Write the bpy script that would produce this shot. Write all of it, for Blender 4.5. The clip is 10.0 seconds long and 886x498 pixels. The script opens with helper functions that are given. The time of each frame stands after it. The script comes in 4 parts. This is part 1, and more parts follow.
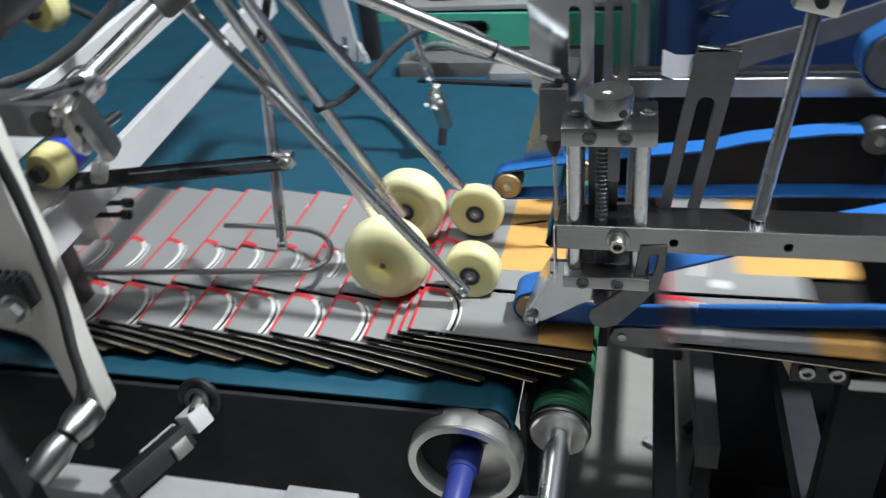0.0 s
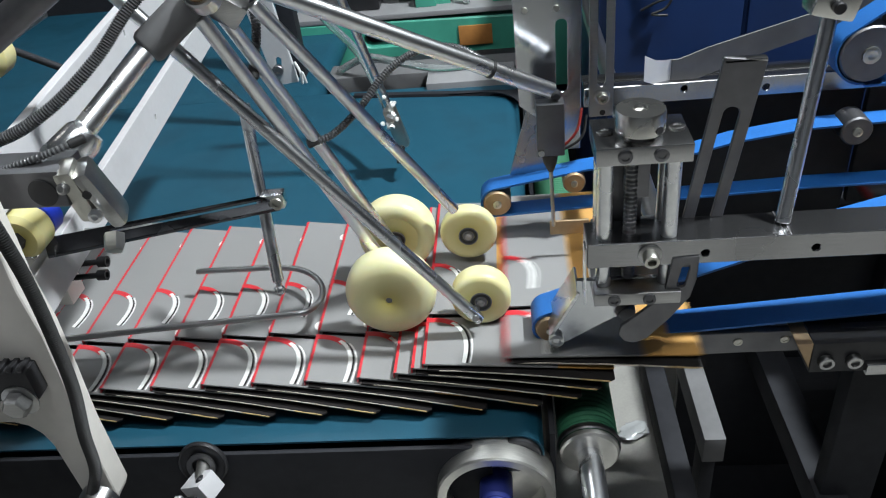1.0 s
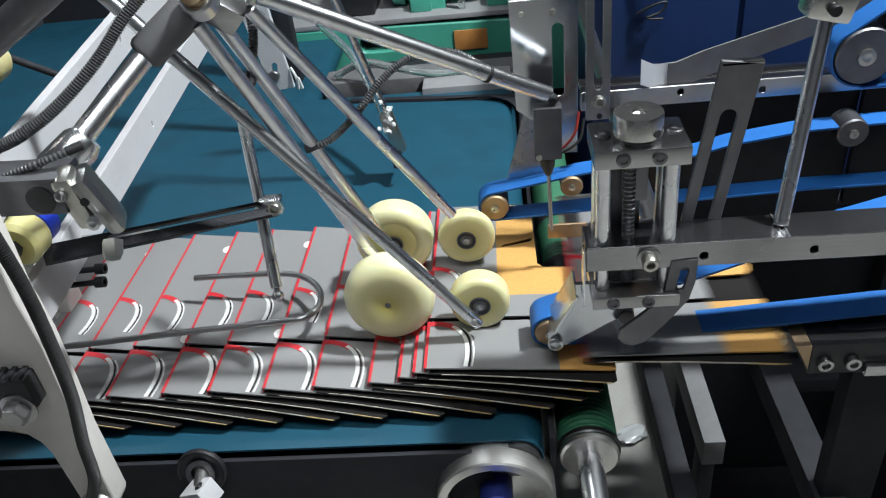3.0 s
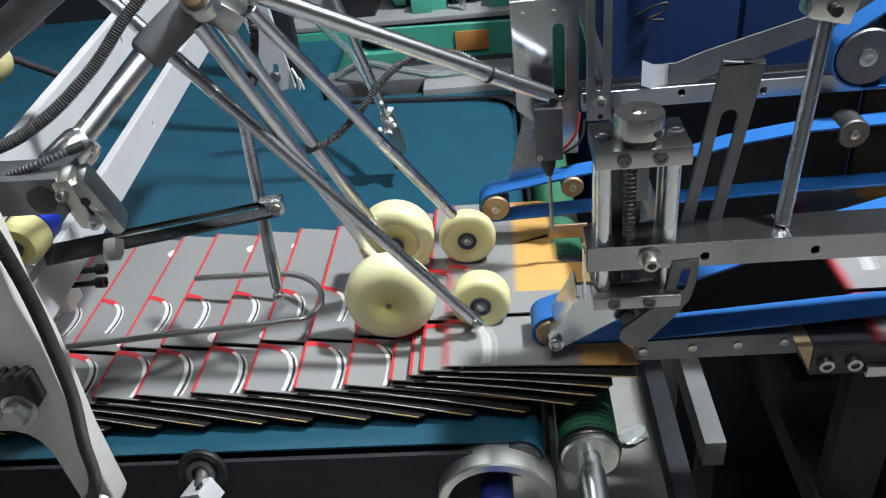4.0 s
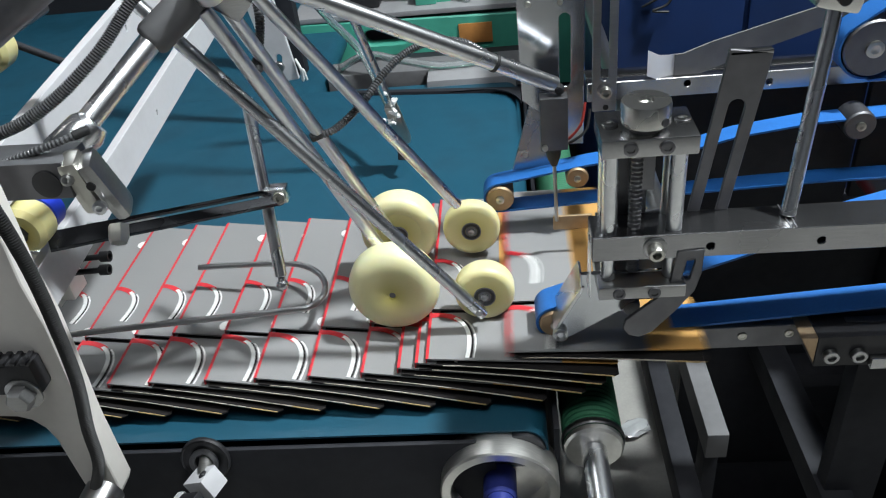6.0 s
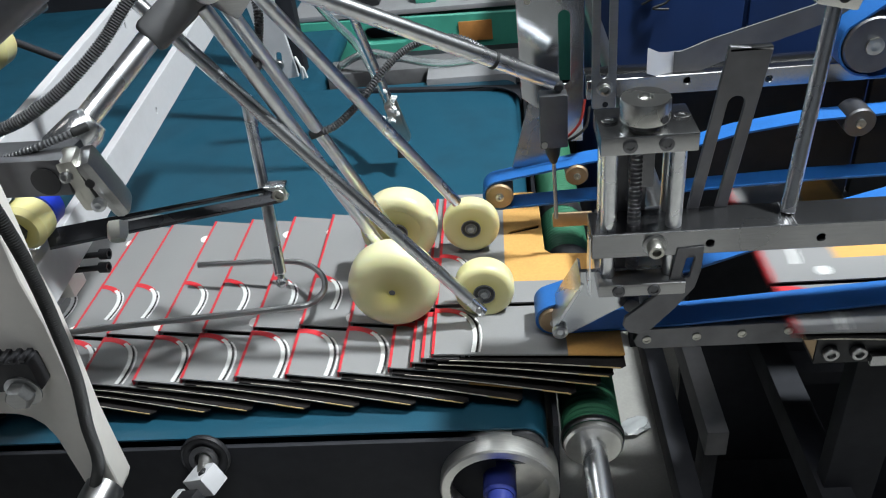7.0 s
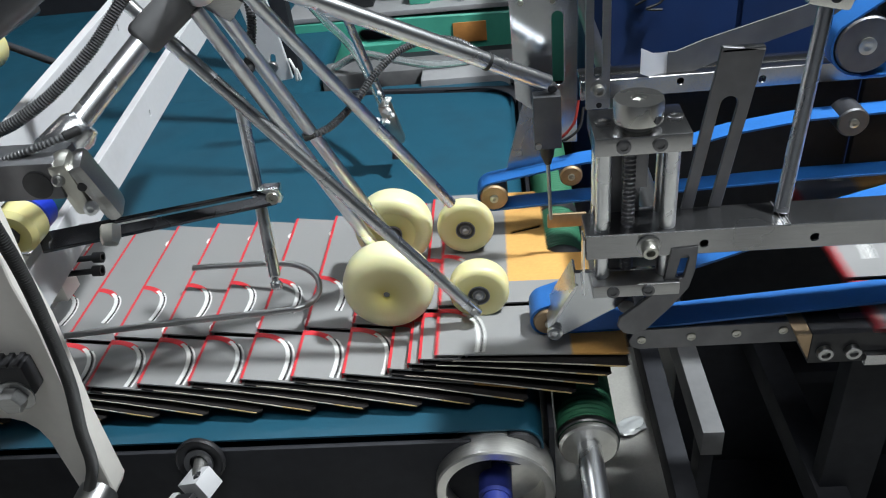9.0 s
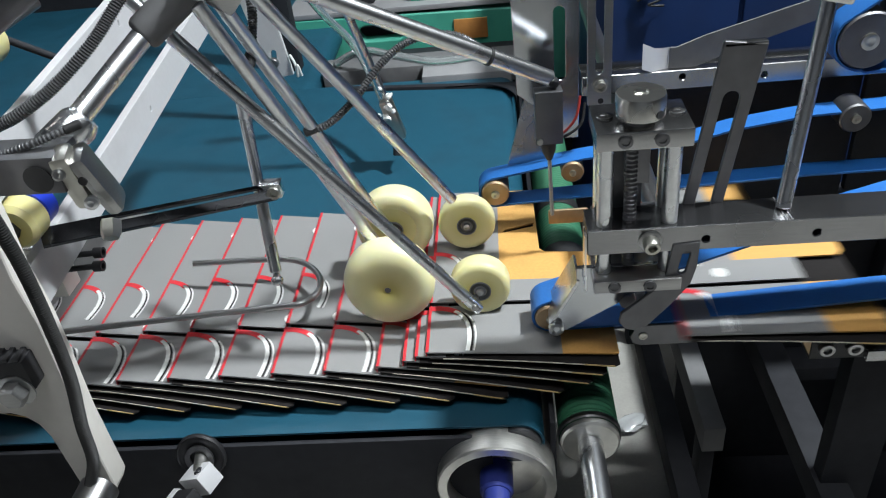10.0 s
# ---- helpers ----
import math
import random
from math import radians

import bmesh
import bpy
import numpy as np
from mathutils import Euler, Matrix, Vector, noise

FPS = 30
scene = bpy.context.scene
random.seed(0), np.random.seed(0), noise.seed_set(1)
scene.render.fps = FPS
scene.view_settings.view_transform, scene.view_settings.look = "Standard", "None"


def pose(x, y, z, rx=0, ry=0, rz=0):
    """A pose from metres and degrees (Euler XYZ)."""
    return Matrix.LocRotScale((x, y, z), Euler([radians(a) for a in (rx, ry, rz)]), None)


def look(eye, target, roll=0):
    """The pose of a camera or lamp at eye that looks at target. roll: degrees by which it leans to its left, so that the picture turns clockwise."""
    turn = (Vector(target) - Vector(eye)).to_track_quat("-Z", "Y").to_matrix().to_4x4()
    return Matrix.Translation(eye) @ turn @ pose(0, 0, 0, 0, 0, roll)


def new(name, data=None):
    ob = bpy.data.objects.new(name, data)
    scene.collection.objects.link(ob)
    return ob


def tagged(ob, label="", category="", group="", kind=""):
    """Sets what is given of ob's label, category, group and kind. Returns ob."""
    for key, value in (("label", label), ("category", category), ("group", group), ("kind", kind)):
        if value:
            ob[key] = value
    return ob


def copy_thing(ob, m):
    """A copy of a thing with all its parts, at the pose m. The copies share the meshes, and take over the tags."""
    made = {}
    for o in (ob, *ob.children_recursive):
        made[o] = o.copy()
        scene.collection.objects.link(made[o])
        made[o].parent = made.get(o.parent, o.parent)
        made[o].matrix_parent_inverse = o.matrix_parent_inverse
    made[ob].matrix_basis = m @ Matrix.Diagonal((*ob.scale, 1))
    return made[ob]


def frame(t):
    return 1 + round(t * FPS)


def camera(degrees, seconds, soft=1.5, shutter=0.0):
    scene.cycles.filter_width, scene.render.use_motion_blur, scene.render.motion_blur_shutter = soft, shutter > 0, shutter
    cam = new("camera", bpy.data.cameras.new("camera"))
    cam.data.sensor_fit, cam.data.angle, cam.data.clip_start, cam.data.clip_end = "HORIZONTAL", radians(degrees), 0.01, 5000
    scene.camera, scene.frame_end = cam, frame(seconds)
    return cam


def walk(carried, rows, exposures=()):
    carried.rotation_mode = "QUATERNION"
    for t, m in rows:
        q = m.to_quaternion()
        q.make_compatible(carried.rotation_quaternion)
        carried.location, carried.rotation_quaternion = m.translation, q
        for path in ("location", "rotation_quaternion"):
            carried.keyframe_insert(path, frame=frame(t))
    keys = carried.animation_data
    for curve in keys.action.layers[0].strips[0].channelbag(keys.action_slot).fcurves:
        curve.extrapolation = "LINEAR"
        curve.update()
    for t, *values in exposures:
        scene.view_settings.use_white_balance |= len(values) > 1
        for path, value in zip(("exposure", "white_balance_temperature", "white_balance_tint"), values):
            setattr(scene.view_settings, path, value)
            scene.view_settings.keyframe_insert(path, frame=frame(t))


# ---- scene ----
cam = camera(59.08, 10.0, 1.1, 0.6)
PATH = [
    (0, (0.14, -0.842, 1.354), (-0.327, 0.762, 0.254), -6.5),
    (0.1, (0.113, -0.839, 1.359), (-0.289, 0.772, 0.244), -7.1),
    (0.2, (0.086, -0.837, 1.364), (-0.262, 0.775, 0.233), -7.8),
    (0.3, (0.063, -0.832, 1.371), (-0.24, 0.778, 0.224), -7.8),
    (0.4, (0.051, -0.829, 1.375), (-0.23, 0.787, 0.231), -8.2),
    (0.5, (0.024, -0.826, 1.375), (-0.213, 0.8, 0.235), -7.6),
    (1, (-0.013, -0.813, 1.379), (-0.205, 0.828, 0.251), -6.8),
    (1.5, (-0.019, -0.809, 1.377), (-0.202, 0.83, 0.245), -6.8),
    (2, (-0.017, -0.808, 1.379), (-0.193, 0.835, 0.253), -6.6),
    (2.5, (-0.016, -0.811, 1.379), (-0.194, 0.835, 0.257), -6.9),
    (4, (-0.016, -0.813, 1.378), (-0.199, 0.836, 0.262), -7.0),
    (4.5, (-0.017, -0.811, 1.373), (-0.198, 0.837, 0.254), -6.9),
    (5, (-0.021, -0.813, 1.372), (-0.202, 0.833, 0.25), -6.8),
    (5.5, (-0.021, -0.815, 1.372), (-0.206, 0.829, 0.248), -6.7),
    (7, (-0.02, -0.816, 1.37), (-0.207, 0.824, 0.241), -6.8),
    (7.5, (-0.017, -0.817, 1.37), (-0.201, 0.823, 0.241), -6.9),
    (8, (-0.016, -0.819, 1.371), (-0.196, 0.823, 0.243), -7.0),
    (8.5, (-0.016, -0.818, 1.371), (-0.195, 0.824, 0.244), -7.0),
    (9, (-0.018, -0.815, 1.37), (-0.195, 0.827, 0.242), -6.9),
    (9.5, (-0.017, -0.815, 1.369), (-0.195, 0.827, 0.24), -6.9),
    (10, (-0.019, -0.815, 1.367), (-0.198, 0.824, 0.234), -6.9),
]
walk(cam, [(t, look(eye, target, roll)) for t, eye, target, roll in PATH])

# ---- light ----
world = bpy.data.worlds.new("hall_air")
world.use_nodes = True
world.node_tree.nodes["Background"].inputs[0].default_value = (0.55, 0.65, 0.80, 1)
world.node_tree.nodes["Background"].inputs[1].default_value = 0.085
scene.world = world
scene.view_settings.exposure = 0.0


def area(name, at, to, power, sx, sy, colour):
    d = bpy.data.lights.new(name, "AREA")
    d.shape, d.size, d.size_y, d.energy, d.color = "RECTANGLE", sx, sy, power, colour
    ob = new(name, d)
    ob.matrix_world = look(at, to)
    return ob


area("key_light", (1.42, 0.14, 3.60), (-0.1, 0.0, 0.72), 168, 0.20, 0.20, (0.91, 0.975, 1.0))
# Unseen fill lights, added to brighten the far left and the near side.
area("hall_fill", (-1.6, 2.4, 3.93), (-0.6, 0.4, 0.7), 17, 1.3, 0.3, (0.82, 0.92, 1.0))
area("hall_fill", (0.2, -1.0, 3.90), (0.0, -0.3, 0.7), 27, 1.6, 0.8, (0.84, 0.93, 1.0))


# ---- materials ----
def mat(name, colour, rough=0.5, metal=0.0, grain=0.0, scale=60.0, bump=0.0, dirt=0.0, stretch=(1, 1, 1), coat=0.0, trans=0.0, sub=0.0, emit=0.0, spec=0.5):
    m = bpy.data.materials.new(name)
    m.use_nodes = True
    nt = m.node_tree
    b = nt.nodes["Principled BSDF"]
    b.inputs["Base Color"].default_value = (*colour, 1)
    b.inputs["Roughness"].default_value = rough
    b.inputs["Metallic"].default_value = metal
    b.inputs["Specular IOR Level"].default_value = spec
    if coat:
        b.inputs["Coat Weight"].default_value = coat
    if trans:
        b.inputs["Transmission Weight"].default_value = trans
    if sub:
        b.inputs["Subsurface Weight"].default_value = sub
        b.inputs["Subsurface Radius"].default_value = (0.02, 0.016, 0.008)
    if emit:
        b.inputs["Emission Color"].default_value = (*colour, 1)
        b.inputs["Emission Strength"].default_value = emit
    co = nt.nodes.new("ShaderNodeTexCoord")
    mp = nt.nodes.new("ShaderNodeMapping")
    mp.inputs["Scale"].default_value = stretch
    nt.links.new(co.outputs["Object"], mp.inputs[0])
    fine = nt.nodes.new("ShaderNodeTexNoise")
    fine.inputs["Scale"].default_value, fine.inputs["Detail"].default_value = scale, 6
    nt.links.new(mp.outputs[0], fine.inputs["Vector"])
    wide = nt.nodes.new("ShaderNodeTexNoise")
    wide.inputs["Scale"].default_value, wide.inputs["Detail"].default_value = 9.0, 4
    nt.links.new(co.outputs["Object"], wide.inputs["Vector"])
    if grain or dirt:
        mix = nt.nodes.new("ShaderNodeMix")
        mix.data_type = "RGBA"
        mix.inputs[6].default_value = (*[c * (1 - grain) for c in colour], 1)
        mix.inputs[7].default_value = (*[min(1, c * (1 + grain)) for c in colour], 1)
        nt.links.new(fine.outputs[0], mix.inputs[0])
        ramp = nt.nodes.new("ShaderNodeMapRange")
        ramp.inputs[1].default_value, ramp.inputs[2].default_value = 0.5, 0.75
        ramp.inputs[3].default_value, ramp.inputs[4].default_value = 0.0, dirt
        nt.links.new(wide.outputs[0], ramp.inputs[0])
        soil = nt.nodes.new("ShaderNodeMix")
        soil.data_type = "RGBA"
        soil.inputs[7].default_value = (*[c * 0.4 + 0.003 for c in colour], 1)
        nt.links.new(ramp.outputs[0], soil.inputs[0])
        nt.links.new(mix.outputs[2], soil.inputs[6])
        nt.links.new(soil.outputs[2], b.inputs["Base Color"])
        rr = nt.nodes.new("ShaderNodeMapRange")
        rr.inputs[3].default_value, rr.inputs[4].default_value = max(0.03, rough * 0.7), min(1, rough * 1.35)
        nt.links.new(wide.outputs[0], rr.inputs[0])
        nt.links.new(rr.outputs[0], b.inputs["Roughness"])
    if bump:
        bp = nt.nodes.new("ShaderNodeBump")
        bp.inputs["Strength"].default_value, bp.inputs["Distance"].default_value = bump, 0.001
        nt.links.new(fine.outputs[0], bp.inputs["Height"])
        nt.links.new(bp.outputs[0], b.inputs["Normal"])
    return m


CHROME = mat("chrome", (0.80, 0.81, 0.83), 0.27, 1.0, 0.14, 90, 0.14, 0.35)
STEEL = mat("brushed_steel", (0.42, 0.42, 0.42), 0.30, 1.0, 0.14, 40, 0.08, 0.35, (1, 14, 14))
PLATE = mat("milled_steel", (0.42, 0.42, 0.425), 0.24, 1.0, 0.12, 30, 0.06, 0.4, (6, 1, 6))
DULL = mat("dull_steel", (0.19, 0.19, 0.20), 0.45, 1.0, 0.2, 60, 0.1, 0.4)
ZINC = mat("zinc", (0.58, 0.57, 0.52), 0.35, 1.0, 0.15, 90, 0.1, 0.3)
DARKSTEEL = mat("dark_flat_steel", (0.065, 0.066, 0.072), 0.26, 1.0, 0.2, 45, 0.06, 0.4, (1, 12, 12))
BARSTEEL = mat("dark_ground_steel", (0.36, 0.36, 0.37), 0.24, 1.0, 0.16, 45, 0.06, 0.4, (1, 12, 12))
TURNED = mat("pale_turned_steel", (0.74, 0.73, 0.70), 0.38, 1.0, 0.20, 70, 0.10, 0.25, (1, 8, 1))
POLISHED = mat("mirror_polished_steel", (0.60, 0.62, 0.65), 0.16, 1.0, 0.06, 18, 0.03, 0.3)
DUSTY = mat("dusty_grey_paint", (0.15, 0.15, 0.155), 0.7, 0.0, 0.15, 60, 0.2, 0.35)
BRASS = mat("worn_bronze", (0.46, 0.34, 0.22), 0.55, 1.0, 0.2, 80, 0.05, 0.4)
ALU = mat("turned_aluminium", (0.72, 0.71, 0.68), 0.27, 1.0, 0.08, 50, 0.05, 0.15)
BLACKOX = mat("black_oxide", (0.028, 0.028, 0.031), 0.42, 0.3, 0.3, 80, 0.1, 0.2)
WHITE = mat("white_paint", (0.56, 0.56, 0.58), 0.42, 0.0, 0.05, 120, 0.05, 0.18)
GREYPAINT = mat("grey_paint", (0.30, 0.30, 0.31), 0.45, 0.0, 0.08, 90, 0.05, 0.25)
BEIGE = mat("pale_warm_paint", (0.74, 0.71, 0.67), 0.5, 0.0, 0.06, 90, 0.05, 0.2)
DARK = mat("dark_machine_paint", (0.024, 0.025, 0.030), 0.6, 0.0, 0.3, 50, 0.1, 0.3, spec=0.2)
TEAL = mat("teal_belting", (0.010, 0.074, 0.120), 0.45, 0.0, 0.12, 700, 0.25, 0.30)
BLUE = mat("blue_nylon_belting", (0.016, 0.135, 0.44), 0.48, 0.0, 0.12, 300, 0.15, 0.25)
GREEN = mat("green_belting", (0.035, 0.16, 0.085), 0.5, 0.0, 0.15, 200, 0.3, 0.2)
NYLON = mat("cream_cast_nylon", (0.84, 0.81, 0.50), 0.34, 0.0, 0.05, 60, 0.06, 0.14, (1, 1, 1), 0.25, 0, 0.4)
RUBBER = mat("black_rubber", (0.018, 0.018, 0.019), 0.5, 0.0, 0.2, 100, 0.1, 0.1)
HOSE = mat("grey_black_ribbed_hose", (0.075, 0.076, 0.080), 0.28, 0.0, 0.2, 100, 0.0, 0.1)
MOTOR = mat("sea_green_enamel", (0.07, 0.38, 0.28), 0.38, 0.0, 0.08, 40, 0.03, 0.35)
ORANGE = mat("faded_orange_label", (0.50, 0.22, 0.06), 0.5, 0.0, 0.15, 90, 0.0, 0.25)
NAVY = mat("navy_enamel", (0.010, 0.028, 0.10), 0.38, 0.0, 0.12, 12, 0.03, 0.2)
PURPLE = mat("indigo_plastic", (0.028, 0.042, 0.22), 0.35, 0.0, 0.1, 70, 0.0, 0.15)
VIVID = mat("bright_blue_plastic", (0.02, 0.05, 0.55), 0.35, 0.0, 0.1, 70, 0.0, 0.1)
CONCRETE = mat("concrete", (0.39, 0.38, 0.355), 0.75, 0.0, 0.12, 160, 0.25, 0.3)
WALL = mat("hall_wall_paint", (0.17, 0.18, 0.20), 0.8, 0.0, 0.06, 60, 0.1, 0.15)
GREYCARD = mat("grey_printed_board", (0.250, 0.249, 0.250), 0.5, 0.0, 0.05, 350, 0.04, 0.06)
BLACKCARD = mat("black_printed_board", (0.020, 0.018, 0.018), 0.7, 0.0, 0.2, 300, 0.05, 0.1, spec=0.1)
RED = mat("red_print", (0.62, 0.028, 0.04), 0.5, 0.0, 0.12, 300, 0.03, 0.1)
WHITEINK = mat("white_print", (0.80, 0.80, 0.79), 0.5, 0.0, 0.04, 300, 0.0, 0.1)
KRAFT = mat("kraft_board", (0.64, 0.35, 0.10), 0.65, 0.0, 0.14, 220, 0.12, 0.18)
BOARDEDGE = mat("cut_board_edge", (0.66, 0.60, 0.50), 0.7, 0.0, 0.1, 300, 0.1, 0.1)
TANEDGE = mat("yellowish_board_edge", (0.56, 0.40, 0.18), 0.7, 0.0, 0.1, 300, 0.1, 0.1)
CLEAR = mat("clear_tube_plastic", (0.75, 0.80, 0.80), 0.12, 0.0, 0.05, 50, 0.0, 0.0, (1, 1, 1), 0, 0.85)
FILM = mat("crumpled_clear_film", (0.72, 0.74, 0.75), 0.2, 0.0, 0.1, 80, 0.4, 0.0, (1, 1, 1), 0.5, 0.35)
TIE = mat("white_tie_plastic", (0.75, 0.75, 0.74), 0.4, 0.0, 0.08, 80, 0.0, 0.2)
REDWIRE = mat("red_wire", (0.26, 0.025, 0.02), 0.4)
GLOW = mat("lamp_diffuser", (1.0, 0.97, 0.92), 0.5, 0, 0, 60, 0, 0, (1, 1, 1), 0, 0, 0, 5.0)


# the nylon is oil-yellowed round its axle
nt = NYLON.node_tree
sep, far_out, fall, yellow = (nt.nodes.new("ShaderNode" + k) for k in ("VectorMath", "VectorMath", "MapRange", "Mix"))
sep.operation, far_out.operation = "MULTIPLY", "LENGTH"
sep.inputs[1].default_value = (1, 0, 1)
nt.links.new(next(n for n in nt.nodes if n.type == "TEX_COORD").outputs["Object"], sep.inputs[0])
nt.links.new(sep.outputs[0], far_out.inputs[0])
nt.links.new(far_out.outputs["Value"], fall.inputs[0])
fall.inputs[1].default_value, fall.inputs[2].default_value = 0.006, 0.052
fall.inputs[3].default_value, fall.inputs[4].default_value = 0.80, 0.0
yellow.data_type = "RGBA"
yellow.inputs[7].default_value = (0.44, 0.36, 0.04, 1)
plain = nt.nodes["Principled BSDF"].inputs["Base Color"].links[0].from_socket
nt.links.new(fall.outputs[0], yellow.inputs[0])
nt.links.new(plain, yellow.inputs[6])
nt.links.new(yellow.outputs[2], nt.nodes["Principled BSDF"].inputs["Base Color"])


# ---- mesh helpers ----
def link(name, bm, material, parent=None, label="", smooth=True):
    me = bpy.data.meshes.new(name)
    bmesh.ops.recalc_face_normals(bm, faces=bm.faces[:])
    if smooth:
        for e in bm.edges:
            if len(e.link_faces) == 2 and e.calc_face_angle(0) > 0.6:
                e.smooth = False
        for f in bm.faces:
            f.smooth = True
    bm.to_mesh(me)
    bm.free()
    me.materials.append(material)
    ob = new(name, me)
    if parent is not None:
        ob.parent = parent
    if label:
        ob["label"] = label
    return ob


def part(name, bm, material, parent, label=""):
    return link(name, bm, material, parent, label)


def thing(name, label, category, at=(0, 0, 0), group="", kind=""):
    ob = new(name)
    ob.location = at
    ob.empty_display_size = 0.02
    return tagged(ob, label, category, group, kind)


def solid(name, bm, material, label, category, group="", kind=""):
    return tagged(link(name, bm, material), label, category, group, kind)


def box(x0, x1, y0, y1, z0, z1, bev=0.0012, bm=None, m=None):
    own = bmesh.new()
    bmesh.ops.create_cube(own, size=1)
    for v in own.verts:
        v.co = Vector((x0 + (v.co.x + 0.5) * (x1 - x0), y0 + (v.co.y + 0.5) * (y1 - y0), z0 + (v.co.z + 0.5) * (z1 - z0)))
    if bev:
        bmesh.ops.bevel(own, geom=own.edges[:], offset=bev, segments=2, affect="EDGES", profile=0.6)
    if m is not None:
        own.transform(m)
    return merge(bm, own)


def merge(bm, own):
    if bm is None:
        return own
    tmp = bpy.data.meshes.new("t")
    own.to_mesh(tmp)
    own.free()
    bm.from_mesh(tmp)
    bpy.data.meshes.remove(tmp)
    return bm


def frame_of(a, b):
    a, b = Vector(a), Vector(b)
    q = (b - a).to_track_quat("Z", "Y").to_matrix().to_4x4()
    return Matrix.Translation(a) @ q, (b - a).length


def lathe(profile, a, b, seg=32, bm=None):
    """Turn (radius, share of the way from a to b) pairs round the axis a-b; a share may be outside 0..1."""
    m, length = frame_of(a, b)
    own = bmesh.new()
    rings = []
    for r, s in profile:
        if r < 1e-6:
            rings.append([own.verts.new((0, 0, s * length))])
        else:
            rings.append([own.verts.new((r * math.cos(2 * math.pi * i / seg), r * math.sin(2 * math.pi * i / seg), s * length)) for i in range(seg)])
    for p, q in zip(rings, rings[1:]):
        for i in range(seg):
            j = (i + 1) % seg
            if len(p) == 1 and len(q) > 1:
                own.faces.new((p[0], q[i], q[j]))
            elif len(q) == 1 and len(p) > 1:
                own.faces.new((p[i], p[j], q[0]))
            elif len(p) > 1:
                own.faces.new((p[i], p[j], q[j], q[i]))
    own.transform(m)
    return merge(bm, own)


def rod(a, b, r, seg=24, ch=0.0012, bm=None):
    length = (Vector(b) - Vector(a)).length
    c = min(ch, r * 0.4) / length
    k = min(ch, r * 0.4)
    return lathe([(0, 0), (r - k, 0), (r, c), (r, 1 - c), (r - k, 1), (0, 1)], a, b, seg, bm)


def tube(points, r, seg=12, bm=None, ribs=0.0, steps=10, closed=False):
    """A round bar swept along a smooth curve through points; ribs: the spacing of rings on a corrugated hose."""
    pts = [Vector(p) for p in points]
    path = []
    for i in range(len(pts) - 1):
        p0, p1, p2, p3 = pts[max(i - 1, 0)], pts[i], pts[i + 1], pts[min(i + 2, len(pts) - 1)]
        for k in range(steps):
            t = k / steps
            path.append(0.5 * ((2 * p1) + (p2 - p0) * t + (2 * p0 - 5 * p1 + 4 * p2 - p3) * t * t + (3 * p1 - p0 - 3 * p2 + p3) * t ** 3))
    path.append(pts[-1])
    radii = [r] * len(path)
    if ribs:
        dense, radii, run = [], [], 0.0
        for a, b in zip(path, path[1:]):
            n = max(1, round((b - a).length / (ribs / 4)))
            for k in range(n):
                dense.append(a.lerp(b, k / n))
        path = dense
        radii = [r * (1.0, 1.0, 0.80, 0.80)[i % 4] for i in range(len(path))]
    own = bmesh.new()
    up = Vector((0, 0, 1))
    rings = []
    side = None
    for i, p in enumerate(path):
        d = (path[min(i + 1, len(path) - 1)] - path[max(i - 1, 0)]).normalized()
        if side is None:
            side = d.cross(up)
            if side.length < 0.1:
                side = d.cross(Vector((1, 0, 0)))
        side = (side - d * side.dot(d)).normalized()
        other = d.cross(side)
        rings.append([own.verts.new(p + (side * math.cos(2 * math.pi * k / seg) + other * math.sin(2 * math.pi * k / seg)) * radii[i]) for k in range(seg)])
    for p, q in zip(rings, rings[1:]):
        for k in range(seg):
            own.faces.new((p[k], p[(k + 1) % seg], q[(k + 1) % seg], q[k]))
    own.faces.new(rings[0])
    own.faces.new(rings[-1])
    return merge(bm, own)


def prism(poly, y0, y1, bev=0.0, m=None, bm=None, holes=()):
    """A plate: an outline in x and z, extruded from y0 to y1, with round or slotted holes given as outlines."""
    own = bmesh.new()
    loops = [poly, *holes]
    edges = []
    for loop in loops:
        vs = [own.verts.new((x, y0, z)) for x, z in loop]
        edges += [own.edges.new((vs[i], vs[(i + 1) % len(vs)])) for i in range(len(vs))]
    if holes:
        bmesh.ops.triangle_fill(own, use_beauty=True, use_dissolve=False, edges=edges)
    else:
        own.faces.new(own.verts[:])
    out = bmesh.ops.extrude_face_region(own, geom=own.faces[:])
    for v in out["geom"]:
        if isinstance(v, bmesh.types.BMVert):
            v.co.y = y1
    bmesh.ops.recalc_face_normals(own, faces=own.faces[:])
    if bev:
        sharp = [e for e in own.edges if len(e.link_faces) == 2 and e.calc_face_angle(0) > 1.0]
        bmesh.ops.bevel(own, geom=sharp, offset=bev, segments=1, affect="EDGES")
    if m is not None:
        own.transform(m)
    return merge(bm, own)


def slot(cx, cz, half, r, ang=0.0, n=8):
    """An outline of a slot of that half length along a line at ang degrees; half 0 gives a round hole."""
    out = []
    c, s = math.cos(radians(ang)), math.sin(radians(ang))
    for k in range(n + 1):
        a = -math.pi / 2 + math.pi * k / n
        out.append((half + r * math.cos(a), r * math.sin(a)))
    for k in range(n + 1):
        a = math.pi / 2 + math.pi * k / n
        out.append((-half + r * math.cos(a), r * math.sin(a)))
    if half == 0:
        out = [(r * math.cos(2 * math.pi * k / (2 * n)), r * math.sin(2 * math.pi * k / (2 * n))) for k in range(2 * n)]
    return [(cx + x * c - z * s, cz + x * s + z * c) for x, z in out]


